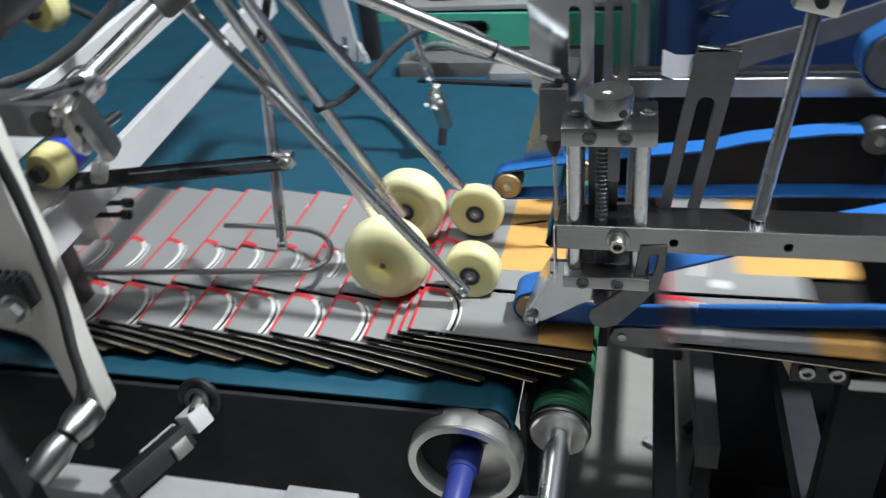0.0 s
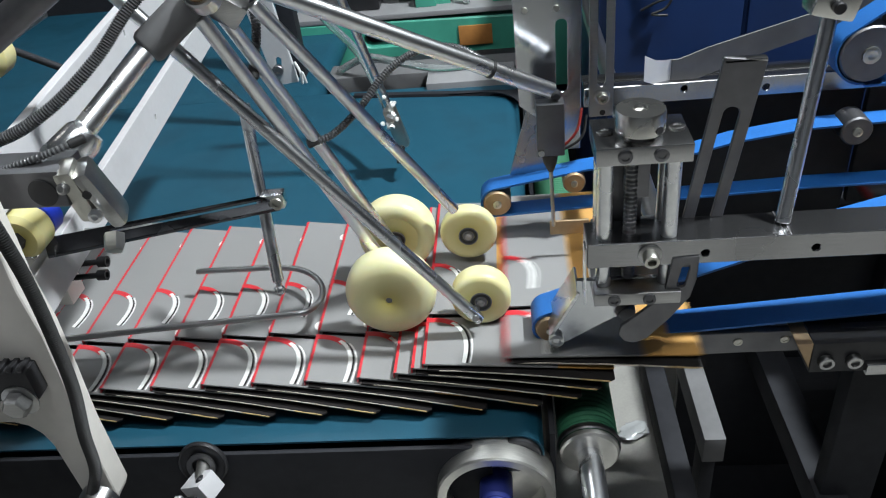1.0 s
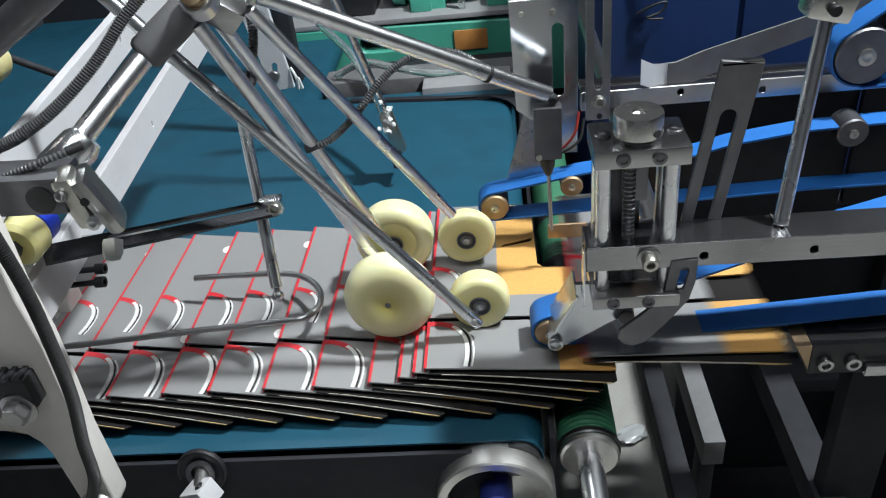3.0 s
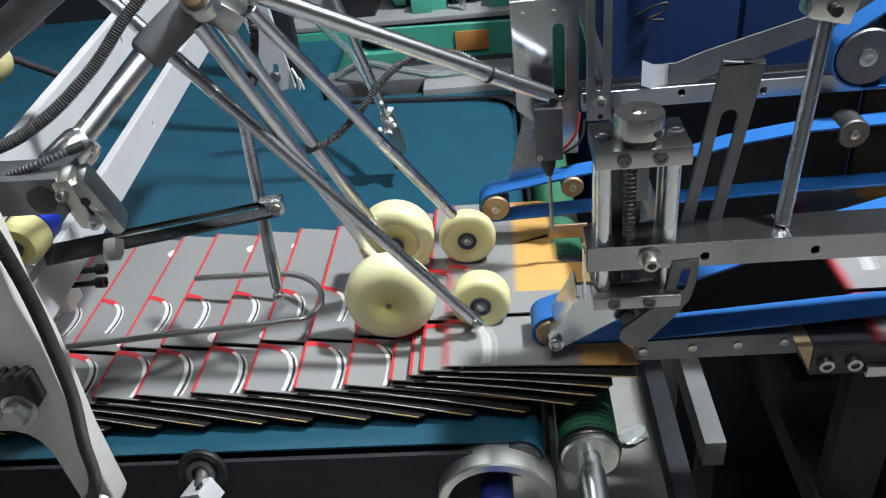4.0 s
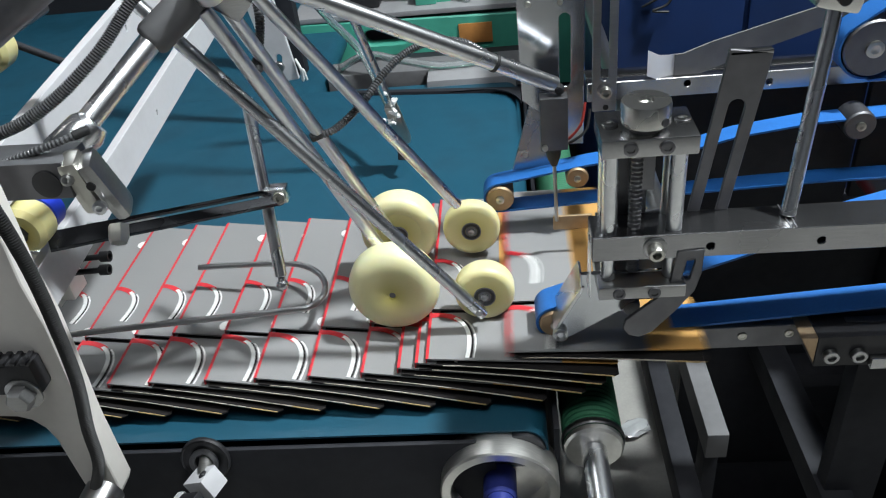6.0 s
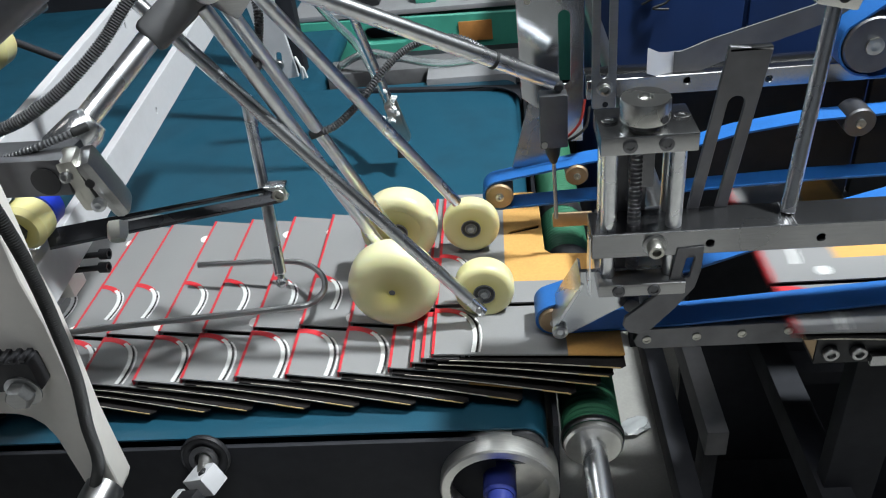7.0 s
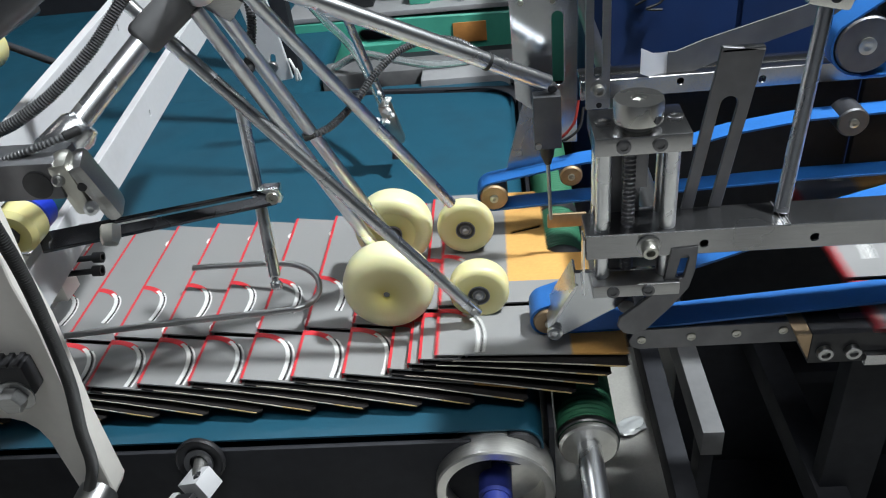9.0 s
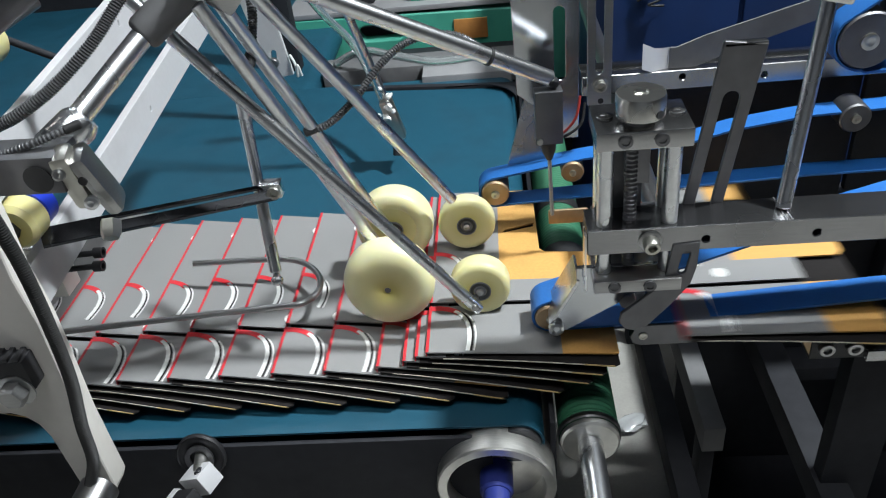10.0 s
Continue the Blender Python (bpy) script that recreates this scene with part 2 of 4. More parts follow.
def band(path, th, y0, y1, closed=True, bm=None):
    """A flat belt: a path in x and z with its thickness th outward, from y0 to y1."""
    own = bmesh.new()
    n = len(path)
    inner, outer = [], []
    for i, (x, z) in enumerate(path):
        a = path[(i - 1) % n] if closed or i else path[0]
        b = path[(i + 1) % n] if closed or i < n - 1 else path[-1]
        d = Vector((b[0] - a[0], b[1] - a[1])).normalized()
        nx, nz = -d.y, d.x
        inner.append((x, z))
        outer.append((x + nx * th, z + nz * th))
    rows = []
    for i in range(n):
        rows.append([own.verts.new((inner[i][0], y0, inner[i][1])), own.verts.new((outer[i][0], y0, outer[i][1])),
                     own.verts.new((outer[i][0], y1, outer[i][1])), own.verts.new((inner[i][0], y1, inner[i][1]))])
    for i in range(n if closed else n - 1):
        p, q = rows[i], rows[(i + 1) % n]
        for k in range(4):
            own.faces.new((p[k], p[(k + 1) % 4], q[(k + 1) % 4], q[k]))
    if not closed:
        own.faces.new(rows[0])
        own.faces.new(rows[-1][::-1])
    return merge(bm, own)


def stadium(x0, z0, x1, z1, r, n=10):
    """The path of a belt round two pulleys of radius r, turning clockwise so that its outside lies outward."""
    d = Vector((x1 - x0, z1 - z0)).normalized()
    base = math.atan2(d.y, d.x)
    out = [(x0 + r * math.cos(base - math.pi / 2 - math.pi * k / n), z0 + r * math.sin(base - math.pi / 2 - math.pi * k / n)) for k in range(n + 1)]
    out += [(x1 + r * math.cos(base + math.pi / 2 - math.pi * k / n), z1 + r * math.sin(base + math.pi / 2 - math.pi * k / n)) for k in range(n + 1)]
    return out


def bolt(name, at, to, r, h, material, parent, label=""):
    """A socket head screw: head, dished rim and hexagon socket, pointing from at to to."""
    a = Vector(at)
    d = (Vector(to) - a).normalized()
    prof = [(0, 0), (r * 0.92, 0), (r, 0.08), (r, 0.86), (r * 0.9, 1.0), (r * 0.55, 1.0), (r * 0.5, 0.5), (0, 0.5)]
    return part(name, lathe(prof, a, a + d * h, 18), material, parent, label)


def washer(at, to, r, material, parent):
    a = Vector(at)
    d = (Vector(to) - a).normalized()
    return part("washer", lathe([(0, 0), (r, 0), (r, 0.8), (r * 0.94, 1), (0, 1)], a, a + d * 0.0018, 24), material, parent)


# ---- hall ----
solid("floor", box(-6, 10, -5, 7, -0.1, 0.0, 0), CONCRETE, "bare grey concrete hall floor with dust", "floor", kind="structure")
solid("wall_north", box(-6, 10, 7.0, 7.2, 0, 4.2, 0), WALL, "dim blue-grey hall wall", "wall", kind="structure")
solid("wall_south", box(-6, 10, -5.2, -5.0, 0, 4.2, 0), WALL, "dim blue-grey hall wall", "wall", kind="structure")
solid("wall_west", box(-6.2, -6.0, -5, 7, 0, 4.2, 0), WALL, "dim blue-grey hall wall", "wall", kind="structure")
solid("wall_east", box(10.0, 10.2, -5, 7, 0, 4.2, 0), WALL, "dim blue-grey hall wall", "wall", kind="structure")
solid("ceiling", box(-6, 10, -5, 7, 4.2, 4.4, 0), WALL, "dim blue-grey hall ceiling", "ceiling", kind="structure")


# Unseen fixtures, added: three over the area lights, two more glowing alone.
def hall_lamp(x, y, z, sx, sy):
    t = thing("unseen_lamp", "unseen white LED batten lamp added under the hall ceiling", "lamp", (x, y, z), "hall lamps")
    part("housing", box(-sx / 2, sx / 2, -sy / 2, sy / 2, 0.03, 0.09, 0.004), WHITE, t)
    part("diffuser", box(-sx / 2 + 0.02, sx / 2 - 0.02, -sy / 2 + 0.02, sy / 2 - 0.02, 0.022, 0.03, 0.002), GLOW, t)
    part("hanger", rod((0, 0, 0.09), (0, 0, 4.2 - z), 0.006), STEEL, t)


hall_lamp(1.43, 0.15, 3.63, 0.28, 0.28)
hall_lamp(-1.6, 2.4, 3.96, 1.3, 0.3)
hall_lamp(0.2, -1.0, 3.93, 1.6, 0.8)
hall_lamp(-3.2, 0.6, 3.96, 1.3, 0.3)
hall_lamp(4.2, 2.4, 3.96, 1.3, 0.3)


# ---- delivery conveyor ----
def delivery_conveyor():
    t = thing("delivery_conveyor", "wide teal delivery conveyor belt on a dark frame", "conveyor", (-0.8, 0.36, 0.0))
    o = Vector((0.8, -0.36, 0))
    def sh(bm):
        bmesh.ops.translate(bm, verts=bm.verts[:], vec=o)
        return bm
    part("belt", sh(band(stadium(-1.9, 0.613, -0.027, 0.613, 0.030, 14), 0.003, -0.156, 0.94)), TEAL, t, "smooth teal plastic belting")
    part("end_roller", sh(rod((-0.027, -0.161, 0.613), (-0.027, 0.95, 0.613), 0.0285)), DULL, t)
    part("slider_bed", sh(box(-1.85, -0.07, -0.11, 0.84, 0.596, 0.636)), DARK, t)
    part("side_frame", sh(box(-1.9, -0.06, -0.166, -0.1595, 0.30, 0.637)), DARK, t, "black near side plate")
    part("side_frame", box(0.42, 0.82, -0.006, 0.010, 0.40, 0.654, 0.002, m=pose(0.0, 0.60, 0, 0, 0, -7)), DARK, t, "dark far side plate")
    # Added plate; hides the lit floor between belt end and drive roller.
    part("gap_blind", sh(box(0.013, 0.020, -0.150, 0.90, 0.30, 0.640, 0.001)), DARK, t, "black plate added to darken the gap")
    guard = [(0.0, 0.0), (0.0, -0.20)] + [(-0.085 + 0.085 * math.cos(radians(a)), -0.095 + 0.095 * math.sin(radians(a))) for a in range(0, 91, 10)] + [(-0.16, 0.0)]
    gm = prism(guard, 0.0, 0.003, 0.0)
    gm.transform(Matrix(((1, 0, 0, 0.808), (0, 0, 1, 0.50), (0, 1, 0, 0.655), (0, 0, 0, 1))) @ Matrix(((1, 0, 0, 0), (0, 1, 0, 0), (0, 0, 1, 0), (0, 0, 0, 1))))
    part("corner_guard", gm, DARK, t, "black curved corner guard")
    for x in (-1.7, -0.25):
        for y in (0.0, 0.75):
            part("leg", sh(box(x - 0.03, x + 0.03, y - 0.03, y + 0.03, 0.0, 0.60)), DARK, t)
    return t


delivery_conveyor()


def lower_frame():
    t = thing("base_frame", "dark steel lower frame rail of the delivery unit", "machine frame", (-0.4, -0.30, 0.0))
    part("rail", box(-1.5, 0.47, -0.02, 0.02, 0.53, 0.600, 0.002), GREYPAINT, t, "grey painted rail with a bright top edge")
    part("lug", box(0.15, 0.24, -0.018, 0.018, 0.600, 0.614, 0.002), GREYPAINT, t)
    for x in (-1.4, 0.42):
        part("foot_post", box(x - 0.025, x + 0.025, -0.018, 0.018, 0.0, 0.53, 0.002), DARK, t)
    return t


lower_frame()


def drive_roller():
    t = thing("drive_roller", "green rubber-covered drive roller on a chrome shaft", "roller", (0.062, 0.0, 0.602))
    ribs = [(0.0380 - 0.0010 * ((i // 2) % 2), 0.004 + 0.992 * i / 420) for i in range(421)]
    part("sleeve", lathe([(0, 0), (0.036, 0)] + ribs + [(0.036, 1), (0, 1)], (0, -0.142, 0), (0, 0.70, 0), 36), GREEN, t, "green ribbed rubber covering")
    for k in range(2):
        y = (0.205, 0.36)[k]
        part("groove_band", lathe([(0.0382, 0), (0.0391, 0.1), (0.0391, 0.9), (0.0382, 1)], (0, y, 0), (0, y + 0.035, 0), 40), RUBBER, t, "black band")
    part("collar", lathe([(0.0382, 0), (0.0398, 0.2), (0.0398, 0.8), (0.0382, 1)], (0, -0.142, 0), (0, -0.132, 0), 40), STEEL, t, "worn steel collar")
    part("end_cap", lathe([(0, 0), (0.034, 0), (0.037, 0.3), (0.037, 1), (0, 1)], (0, -0.152, 0), (0, -0.1425, 0), 40), TURNED, t)
    part("shaft", rod((0, -0.29, 0), (0, 0.78, 0), 0.0155), CHROME, t, "bright chrome shaft")
    part("bearing_block", box(-0.04, 0.04, -0.292, -0.235, -0.10, -0.012, 0.006), STEEL, t)
    part("bearing_block", box(-0.03, 0.03, 0.72, 0.78, -0.602, 0.02, 0.004), DARK, t)
    part("support_leg", box(-0.02, 0.02, -0.285, -0.245, -0.602, -0.10, 0.003), DARK, t)
    return t


drive_roller()


def handwheel():
    t = thing("handwheel", "bright steel handwheel on an indigo plastic hub", "handwheel", (-0.057, -0.168, 0.567))
    rim = [(0.0725, 0), (0.0745, 0.05), (0.0745, 0.95), (0.0725, 1), (0.062, 1), (0.0605, 0.94), (0.0605, 0.06), (0.062, 0), (0.0725, 0)]
    part("rim", lathe(rim, (0, -0.020, 0), (0, 0.028, 0), 56), TURNED, t, "bright turned rim")
    part("web", lathe([(0, 0), (0.061, 0), (0.061, 1), (0, 1)], (0, 0.014, 0), (0, 0.019, 0), 40), TURNED, t)
    part("hub", lathe([(0, 0), (0.021, 0), (0.021, 0.9), (0.018, 1), (0, 1)], (0, 0.012, 0), (0, -0.028, 0), 28), PURPLE, t, "indigo plastic hub")
    part("spindle_sleeve", lathe([(0.0, 0), (0.0165, 0), (0.0165, 0.94), (0.014, 1), (0, 1)], (0, -0.028, 0), (0, -0.112, 0), 28), PURPLE, t, "indigo plastic sleeve")
    part("spindle", rod((0, -0.135, 0), (0, 0.045, 0), 0.009), STEEL, t)
    return t


handwheel()


def tensioner():
    t = thing("belt_tensioner", "small belt tensioner with a black disc and a bright clamp", "tensioner", (-0.419, -0.171, 0.611))
    part("disc", lathe([(0, 0), (0.030, 0), (0.032, 0.3), (0.032, 0.7), (0.030, 1), (0.0285, 0.85), (0.022, 0.85), (0.020, 0.7), (0.012, 0.7), (0, 0.7)], (-0.005, 0.004, 0.016), (-0.005, -0.004, 0.018), 36), BLACKOX, t)
    part("ring", lathe([(0.0185, 0), (0.0185, 1), (0.012, 1), (0.012, 0)], (-0.005, -0.005, 0.018), (-0.005, -0.008, 0.019), 30), DULL, t)
    part("stud", rod((-0.005, 0.002, 0.017), (0.003, -0.030, 0.020), 0.0085), TURNED, t)
    m = pose(0.002, -0.028, 0.02, 0, -28, -20)
    # White paint on clamp and one side plate stands for brightly lit aluminium.
    part("clamp", box(-0.020, 0.018, -0.018, 0.010, -0.022, 0.006, 0.0015, m=m), WHITE, t)
    part("screw", rod((0.006, -0.030, 0.026), (0.006, -0.040, 0.031), 0.0045), BLACKOX, t)
    part("arm", box(-0.018, 0.016, -0.13, -0.026, -0.030, 0.000, 0.0015, m=m), BLACKOX, t)
    part("side_plate", box(-0.036, -0.022, -0.075, -0.020, -0.026, -0.002, 0.001, m=m), WHITE, t)
    part("side_plate", box(0.018, 0.024, -0.060, -0.036, -0.030, -0.010, 0.001, m=m), TURNED, t)
    return t


tensioner()


# ---- pressing wheels ----
def pressing_wheel(face, r, w, tilt, label, bearing, steps=0):
    t = thing("pressing_wheel", label, "wheel", face, "pressing wheels")
    t.rotation_euler = (radians(tilt), 0, 0)
    e = (0.24 if bearing else 0.36) * r
    turn = [(e * math.sin(radians(a)), e * (1 - math.cos(radians(a)))) for a in range(0, 91, 10)]
    prof = [(0.006, -0.0005 / w)] + [(r - e + u, v / w) for u, v in turn] + [(r - e + u, 1 - v / w) for u, v in turn[::-1]] + [(0, 1)]
    if not bearing:
        prof = [(0, 0.045), (0.0042, 0.045), (0.0046, 0.006)] + prof
        part("axle_plug", lathe([(0, 0), (0.0040, 0), (0.0040, 1), (0, 1)], (0, 0.0036, 0), (0, 0.0016, 0), 14), DULL, t, "small worn axle end")
    if steps:
        prof = [(0.006, 0.10), (r * 0.58, 0.10), (r * 0.62, 0.06), (r * 0.70, 0.0)] + prof[1:]
    part("tread", lathe(prof, (0, 0, 0), (0, w, 0), 56), NYLON, t, "turned cream nylon tread")
    if bearing:
        part("bearing", lathe([(0.0140, 0), (0.0140, 1), (0.0128, 1), (0.0122, 0.2), (0.0085, 0.2), (0.0080, 0.8), (0.0052, 0.8), (0.0048, 0.2), (0, 0.2)], (0, 0.001, 0), (0, -0.0016, 0), 28), DULL, t, "steel ball bearing")
        part("seal", lathe([(0.0126, 0), (0.0126, 1), (0.0084, 1), (0.0084, 0)], (0, 0.0005, 0), (0, -0.0008, 0), 28), RUBBER, t)
        part("axle", lathe([(0, 0), (0.0050, 0), (0.0050, 0.8), (0.0040, 1), (0.0018, 0.9), (0, 0.6)], (0, 0, 0), (0, -0.004, 0), 16), STEEL, t)
    return t


CREAM = "cream nylon pressing wheel resting on the moving cartons"
pressing_wheel((-0.1800, -0.039, 0.7710), 0.0590, 0.052, -4, "large " + CREAM, False)
pressing_wheel((-0.0640, -0.030, 0.7560), 0.0385, 0.034, -3, "small " + CREAM, True)
pressing_wheel((-0.185, 0.098, 0.7720), 0.0550, 0.046, -3, "large stepped " + CREAM, True, 1)
pressing_wheel((-0.0825, 0.108, 0.7660), 0.0405, 0.028, -3, "small " + CREAM, True)


def arm_rod(a, b, r, label, eye=False):
    t = thing("wheel_rod", label, "rod", a, "wheel arms")
    d = Vector(b) - Vector(a)
    part("bar", rod((0, 0, 0), d, r, 28), CHROME, t)
    if eye:
        tip = d - d.normalized() * 0.008
        part("tip_screw", rod(tip + Vector((0, -r - 0.002, 0.003)), tip + Vector((0, r + 0.012, 0)), 0.0045, 16), STEEL, t)
    return t


ROUND = "polished chrome rod carrying a pressing wheel"
arm_rod((-0.418, -0.050, 1.206), (-0.066, -0.048, 0.741), 0.0076, ROUND, True)
arm_rod((-0.309, -0.074, 1.159), (-0.192, 0.016, 0.800), 0.0078, ROUND)
arm_rod((-0.299, -0.048, 1.158), (-0.187, 0.090, 0.772), 0.0076, ROUND)
arm_rod((-0.271, -0.023, 1.154), (-0.0985, 0.106, 0.812), 0.0076, ROUND)


def wheel_hub():
    t = thing("rod_clamp", "steel clamp hub gathering the wheel rods", "clamp", (-0.300, -0.074, 1.172))
    a, b = Vector((-0.004, 0.014, 0.008)), Vector((-0.062, -0.022, -0.034))
    d = (b - a).normalized()
    part("sleeve", lathe([(0, 0), (0.0150, 0), (0.0178, 0.05), (0.0178, 0.93), (0.0160, 0.98), (0.0140, 1), (0, 1)], a, b, 36), DUSTY, t, "dark grey sleeve")
    part("main_shaft", rod(b - d * 0.01, (-0.110, -0.118, -0.082), 0.0108), CHROME, t, "thick chrome shaft")
    part("collar", lathe([(0, 0), (0.015, 0), (0.017, 0.1), (0.017, 0.9), (0.015, 1), (0, 1)], (0.004, -0.004, 0.004), (0.004, -0.020, 0.018), 28), CHROME, t)
    part("cap_screw", lathe([(0, 0), (0.012, 0), (0.012, 0.8), (0.008, 1), (0.004, 0.7), (0, 0.7)], (0.004, -0.020, 0.018), (0.004, -0.027, 0.024), 18), BRASS, t)
    part("fork", box(0.0, 0.030, -0.010, 0.020, -0.014, 0.014, 0.004, m=pose(0.004, 0.016, -0.004, 20, 40, 20)), STEEL, t)
    part("fork", box(-0.010, 0.016, 0.01, 0.045, -0.014, 0.016, 0.004, m=pose(0.014, 0.018, 0.004, 10, 40, 20)), DULL, t)
    for k in range(3):
        part("clamp_screw", rod((0.045 + 0.006 * k, 0.012 + 0.012 * k, 0.0), (0.055 + 0.006 * k, 0.002 + 0.012 * k, 0.018), 0.006), STEEL, t)
    return t


wheel_hub()


# ---- left clamp assembly ----
def left_clamp():
    t = thing("swivel_clamp", "nickel-plated swivel clamp on a square steel bar", "clamp", (-0.380, -0.240, 1.080))
    part("square_bar", box(-0.40, -0.0065, -0.026, 0.014, -0.014, 0.020, 0.002, m=pose(0, 0, 0, 0, 0, -2)), DULL, t, "square steel bar")
    part("bar_socket", lathe([(0, 0), (0.0125, 0), (0.0125, 1), (0, 1)], (-0.026, -0.0262, 0.001), (-0.026, -0.0268, 0.001), 20), BLACKOX, t, "dark bore")
    part("joint_collar", lathe([(0, 0), (0.014, 0), (0.0185, 0.18), (0.0185, 0.82), (0.014, 1), (0, 1)], (-0.050, 0.030, -0.006), (-0.014, 0.056, 0.018), 28), CHROME, t, "round chrome joint")
    part("jaw", box(-0.010, 0.007, -0.014, 0.012, -0.034, 0.021, 0.006, m=pose(-0.004, -0.010, 0.0, 10, -6, 8)), ZINC, t, "rounded nickel jaw")
    part("jaw", box(-0.0075, 0.0075, -0.015, 0.015, -0.046, 0.020, 0.0072, m=pose(0.008, -0.006, -0.002, 12, -12, 10)), STEEL, t, "rounded nickel jaw")
    part("jaw_screw", lathe([(0, 0), (0.006, 0), (0.006, 0.8), (0.003, 1), (0, 0.8)], (0.009, -0.021, -0.026), (0.010, -0.027, -0.025), 16), CHROME, t)
    part("jaw_screw", lathe([(0, 0), (0.005, 0), (0.005, 0.8), (0.003, 1), (0, 0.8)], (-0.006, -0.026, 0.004), (-0.006, -0.031, 0.006), 16), STEEL, t)
    part("jaw_slot", lathe([(0, 0), (0.0038, 0), (0.0038, 1), (0, 1)], (0.0075, -0.0195, -0.006), (0.0078, -0.0222, -0.006), 14), BLACKOX, t, "dark slot end")
    part("lock_nut", lathe([(0, 0), (0.009, 0), (0.009, 0.7), (0.007, 1), (0, 1)], (0.022, -0.028, -0.042), (0.024, -0.040, -0.052), 6), ZINC, t)
    part("mount_post", rod((-0.36, -0.006, -0.014), (-0.36, -0.006, -1.080), 0.014), DULL, t)
    return t


left_clamp()


def slotted_guide():
    t = thing("slotted_guide", "slotted flat steel guide with a clamped upright pin", "guide", (-0.307, 0.004, 0.904))
    flat = [(-0.255, -0.012), (0.006, -0.012), (0.010, -0.008), (0.010, 0.008), (0.006, 0.012), (-0.255, 0.012)]
    bm = prism(flat, -0.003, 0.003, 0.0006, holes=[slot(-0.10, 0.0045, 0.085, 0.0030)])
    part("flat_bar", bm, DARKSTEEL, t, "dark slotted flat steel bar").matrix_local = pose(-0.004, -0.006, 0.0, -62, 9.8, 34.5)
    part("end_block", box(-0.018, 0.010, -0.006, 0.012, -0.010, 0.010, 0.002), CHROME, t)
    bolt("tip_screw", (0.003, -0.008, 0.001), (0.003, -0.03, 0.006), 0.0080, 0.008, ZINC, t)
    part("pin", rod((-0.032, 0.060, 0.104), (-0.009, -0.043, -0.094), 0.0076), CHROME, t, "upright chrome pin")
    part("pin_end", lathe([(0, 0), (0.0045, 0.06), (0.0045, 0.3), (0.0074, 0.45), (0.0082, 0.65), (0.0070, 0.85), (0.0035, 0.98), (0, 1)], (-0.009, -0.043, -0.094), (-0.0083, -0.049, -0.110), 18), CHROME, t)
    return t


slotted_guide()


def wire_guide():
    pts = [(-0.486, 0.096, 0.737), (-0.426, 0.096, 0.737), (-0.365, 0.095, 0.737), (-0.330, 0.088, 0.737), (-0.303, 0.068, 0.737), (-0.287, 0.040, 0.737),
           (-0.286, 0.010, 0.737), (-0.302, -0.011, 0.737), (-0.335, -0.016, 0.737), (-0.409, -0.023, 0.737), (-0.525, -0.036, 0.738), (-0.68, -0.054, 0.739)]
    t = thing("wire_guide", "bent steel wire holding the cartons down", "wire guide", pts[0])
    part("wire", tube([Vector(p) - Vector(pts[0]) for p in pts], 0.0042, 14), STEEL, t, "bent round steel wire")
    part("mount", rod((-0.190, -0.150, 0.002), (-0.190, -0.10, 0.12), 0.006), STEEL, t)
    return t


wire_guide()


def slide_block():
    t = thing("slide_block", "bright milled slide block with two black cap screws", "block", (-0.575, -0.06, 0.868))
    part("body", box(-0.10, 0.012, -0.020, 0.020, -0.012, 0.026, 0.0015), ALU, t)
    part("foot", box(-0.012, 0.012, -0.022, 0.012, -0.046, -0.0125, 0.0015), ALU, t)
    part("lug", box(-0.06, -0.014, -0.018, 0.012, -0.060, -0.0125, 0.0015), WHITE, t)
    for z, y in ((0.002, -0.001), (-0.010, -0.012)):
        s = part("cap_screw", rod((0.010, y - 0.004, z), (0.055, y, z), 0.0036), BLACKOX, t, "long black cap screw")
        part("head", lathe([(0, 0), (0.0068, 0), (0.0068, 1), (0.004, 1), (0.0035, 0.5), (0, 0.5)], (0.053, y, z), (0.064, y, z), 16), BLACKOX, s)
    part("rail", rod((-0.10, 0.0, 0.040), (0.14, 0.016, 0.036), 0.006), STEEL, t)
    part("stand", box(-0.10, -0.07, -0.01, 0.015, -0.218, -0.0125, 0.002), DULL, t)
    return t


slide_block()


def idler_roller(at, r, label, flange=True):
    t = thing("idler_roller", label, "roller", at, "idler rollers")
    part("tread", lathe([(0.0, 0), (r - 0.005, 0), (r, 0.18), (r, 0.82), (r - 0.005, 1), (0, 1)], (0, 0, 0), (0, 0.035, 0), 40), NYLON, t)
    part("axle_nut", lathe([(0, 0), (0.010, 0), (0.010, 1), (0, 1)], (0, 0, 0), (0.0, -0.012, 0.0), 6), BLACKOX, t)
    if flange:
        part("flange", lathe([(0.0, 0), (r * 0.9, 0), (r * 0.9, 1), (0, 1)], (0, 0.0352, 0), (0.0, 0.055, 0.0), 32), VIVID, t, "bright blue plastic flange")
    if not flange:
        part("holder", rod((0.0, 0.045, 0.0), (0.0875, 0.045, -0.045), 0.0045), DARK, t, "dark steel holder")
    part("axle", rod((0, 0.05, 0), (0.0, 0.16, 0.0), 0.007), STEEL, t)
    return t


idler_roller((-0.530, -0.164, 0.972), 0.026, "cream nylon idler roller with a bright blue flange")
idler_roller((-0.618, 0.02, 1.105), 0.030, "plain cream nylon idler roller beside the beam", False)


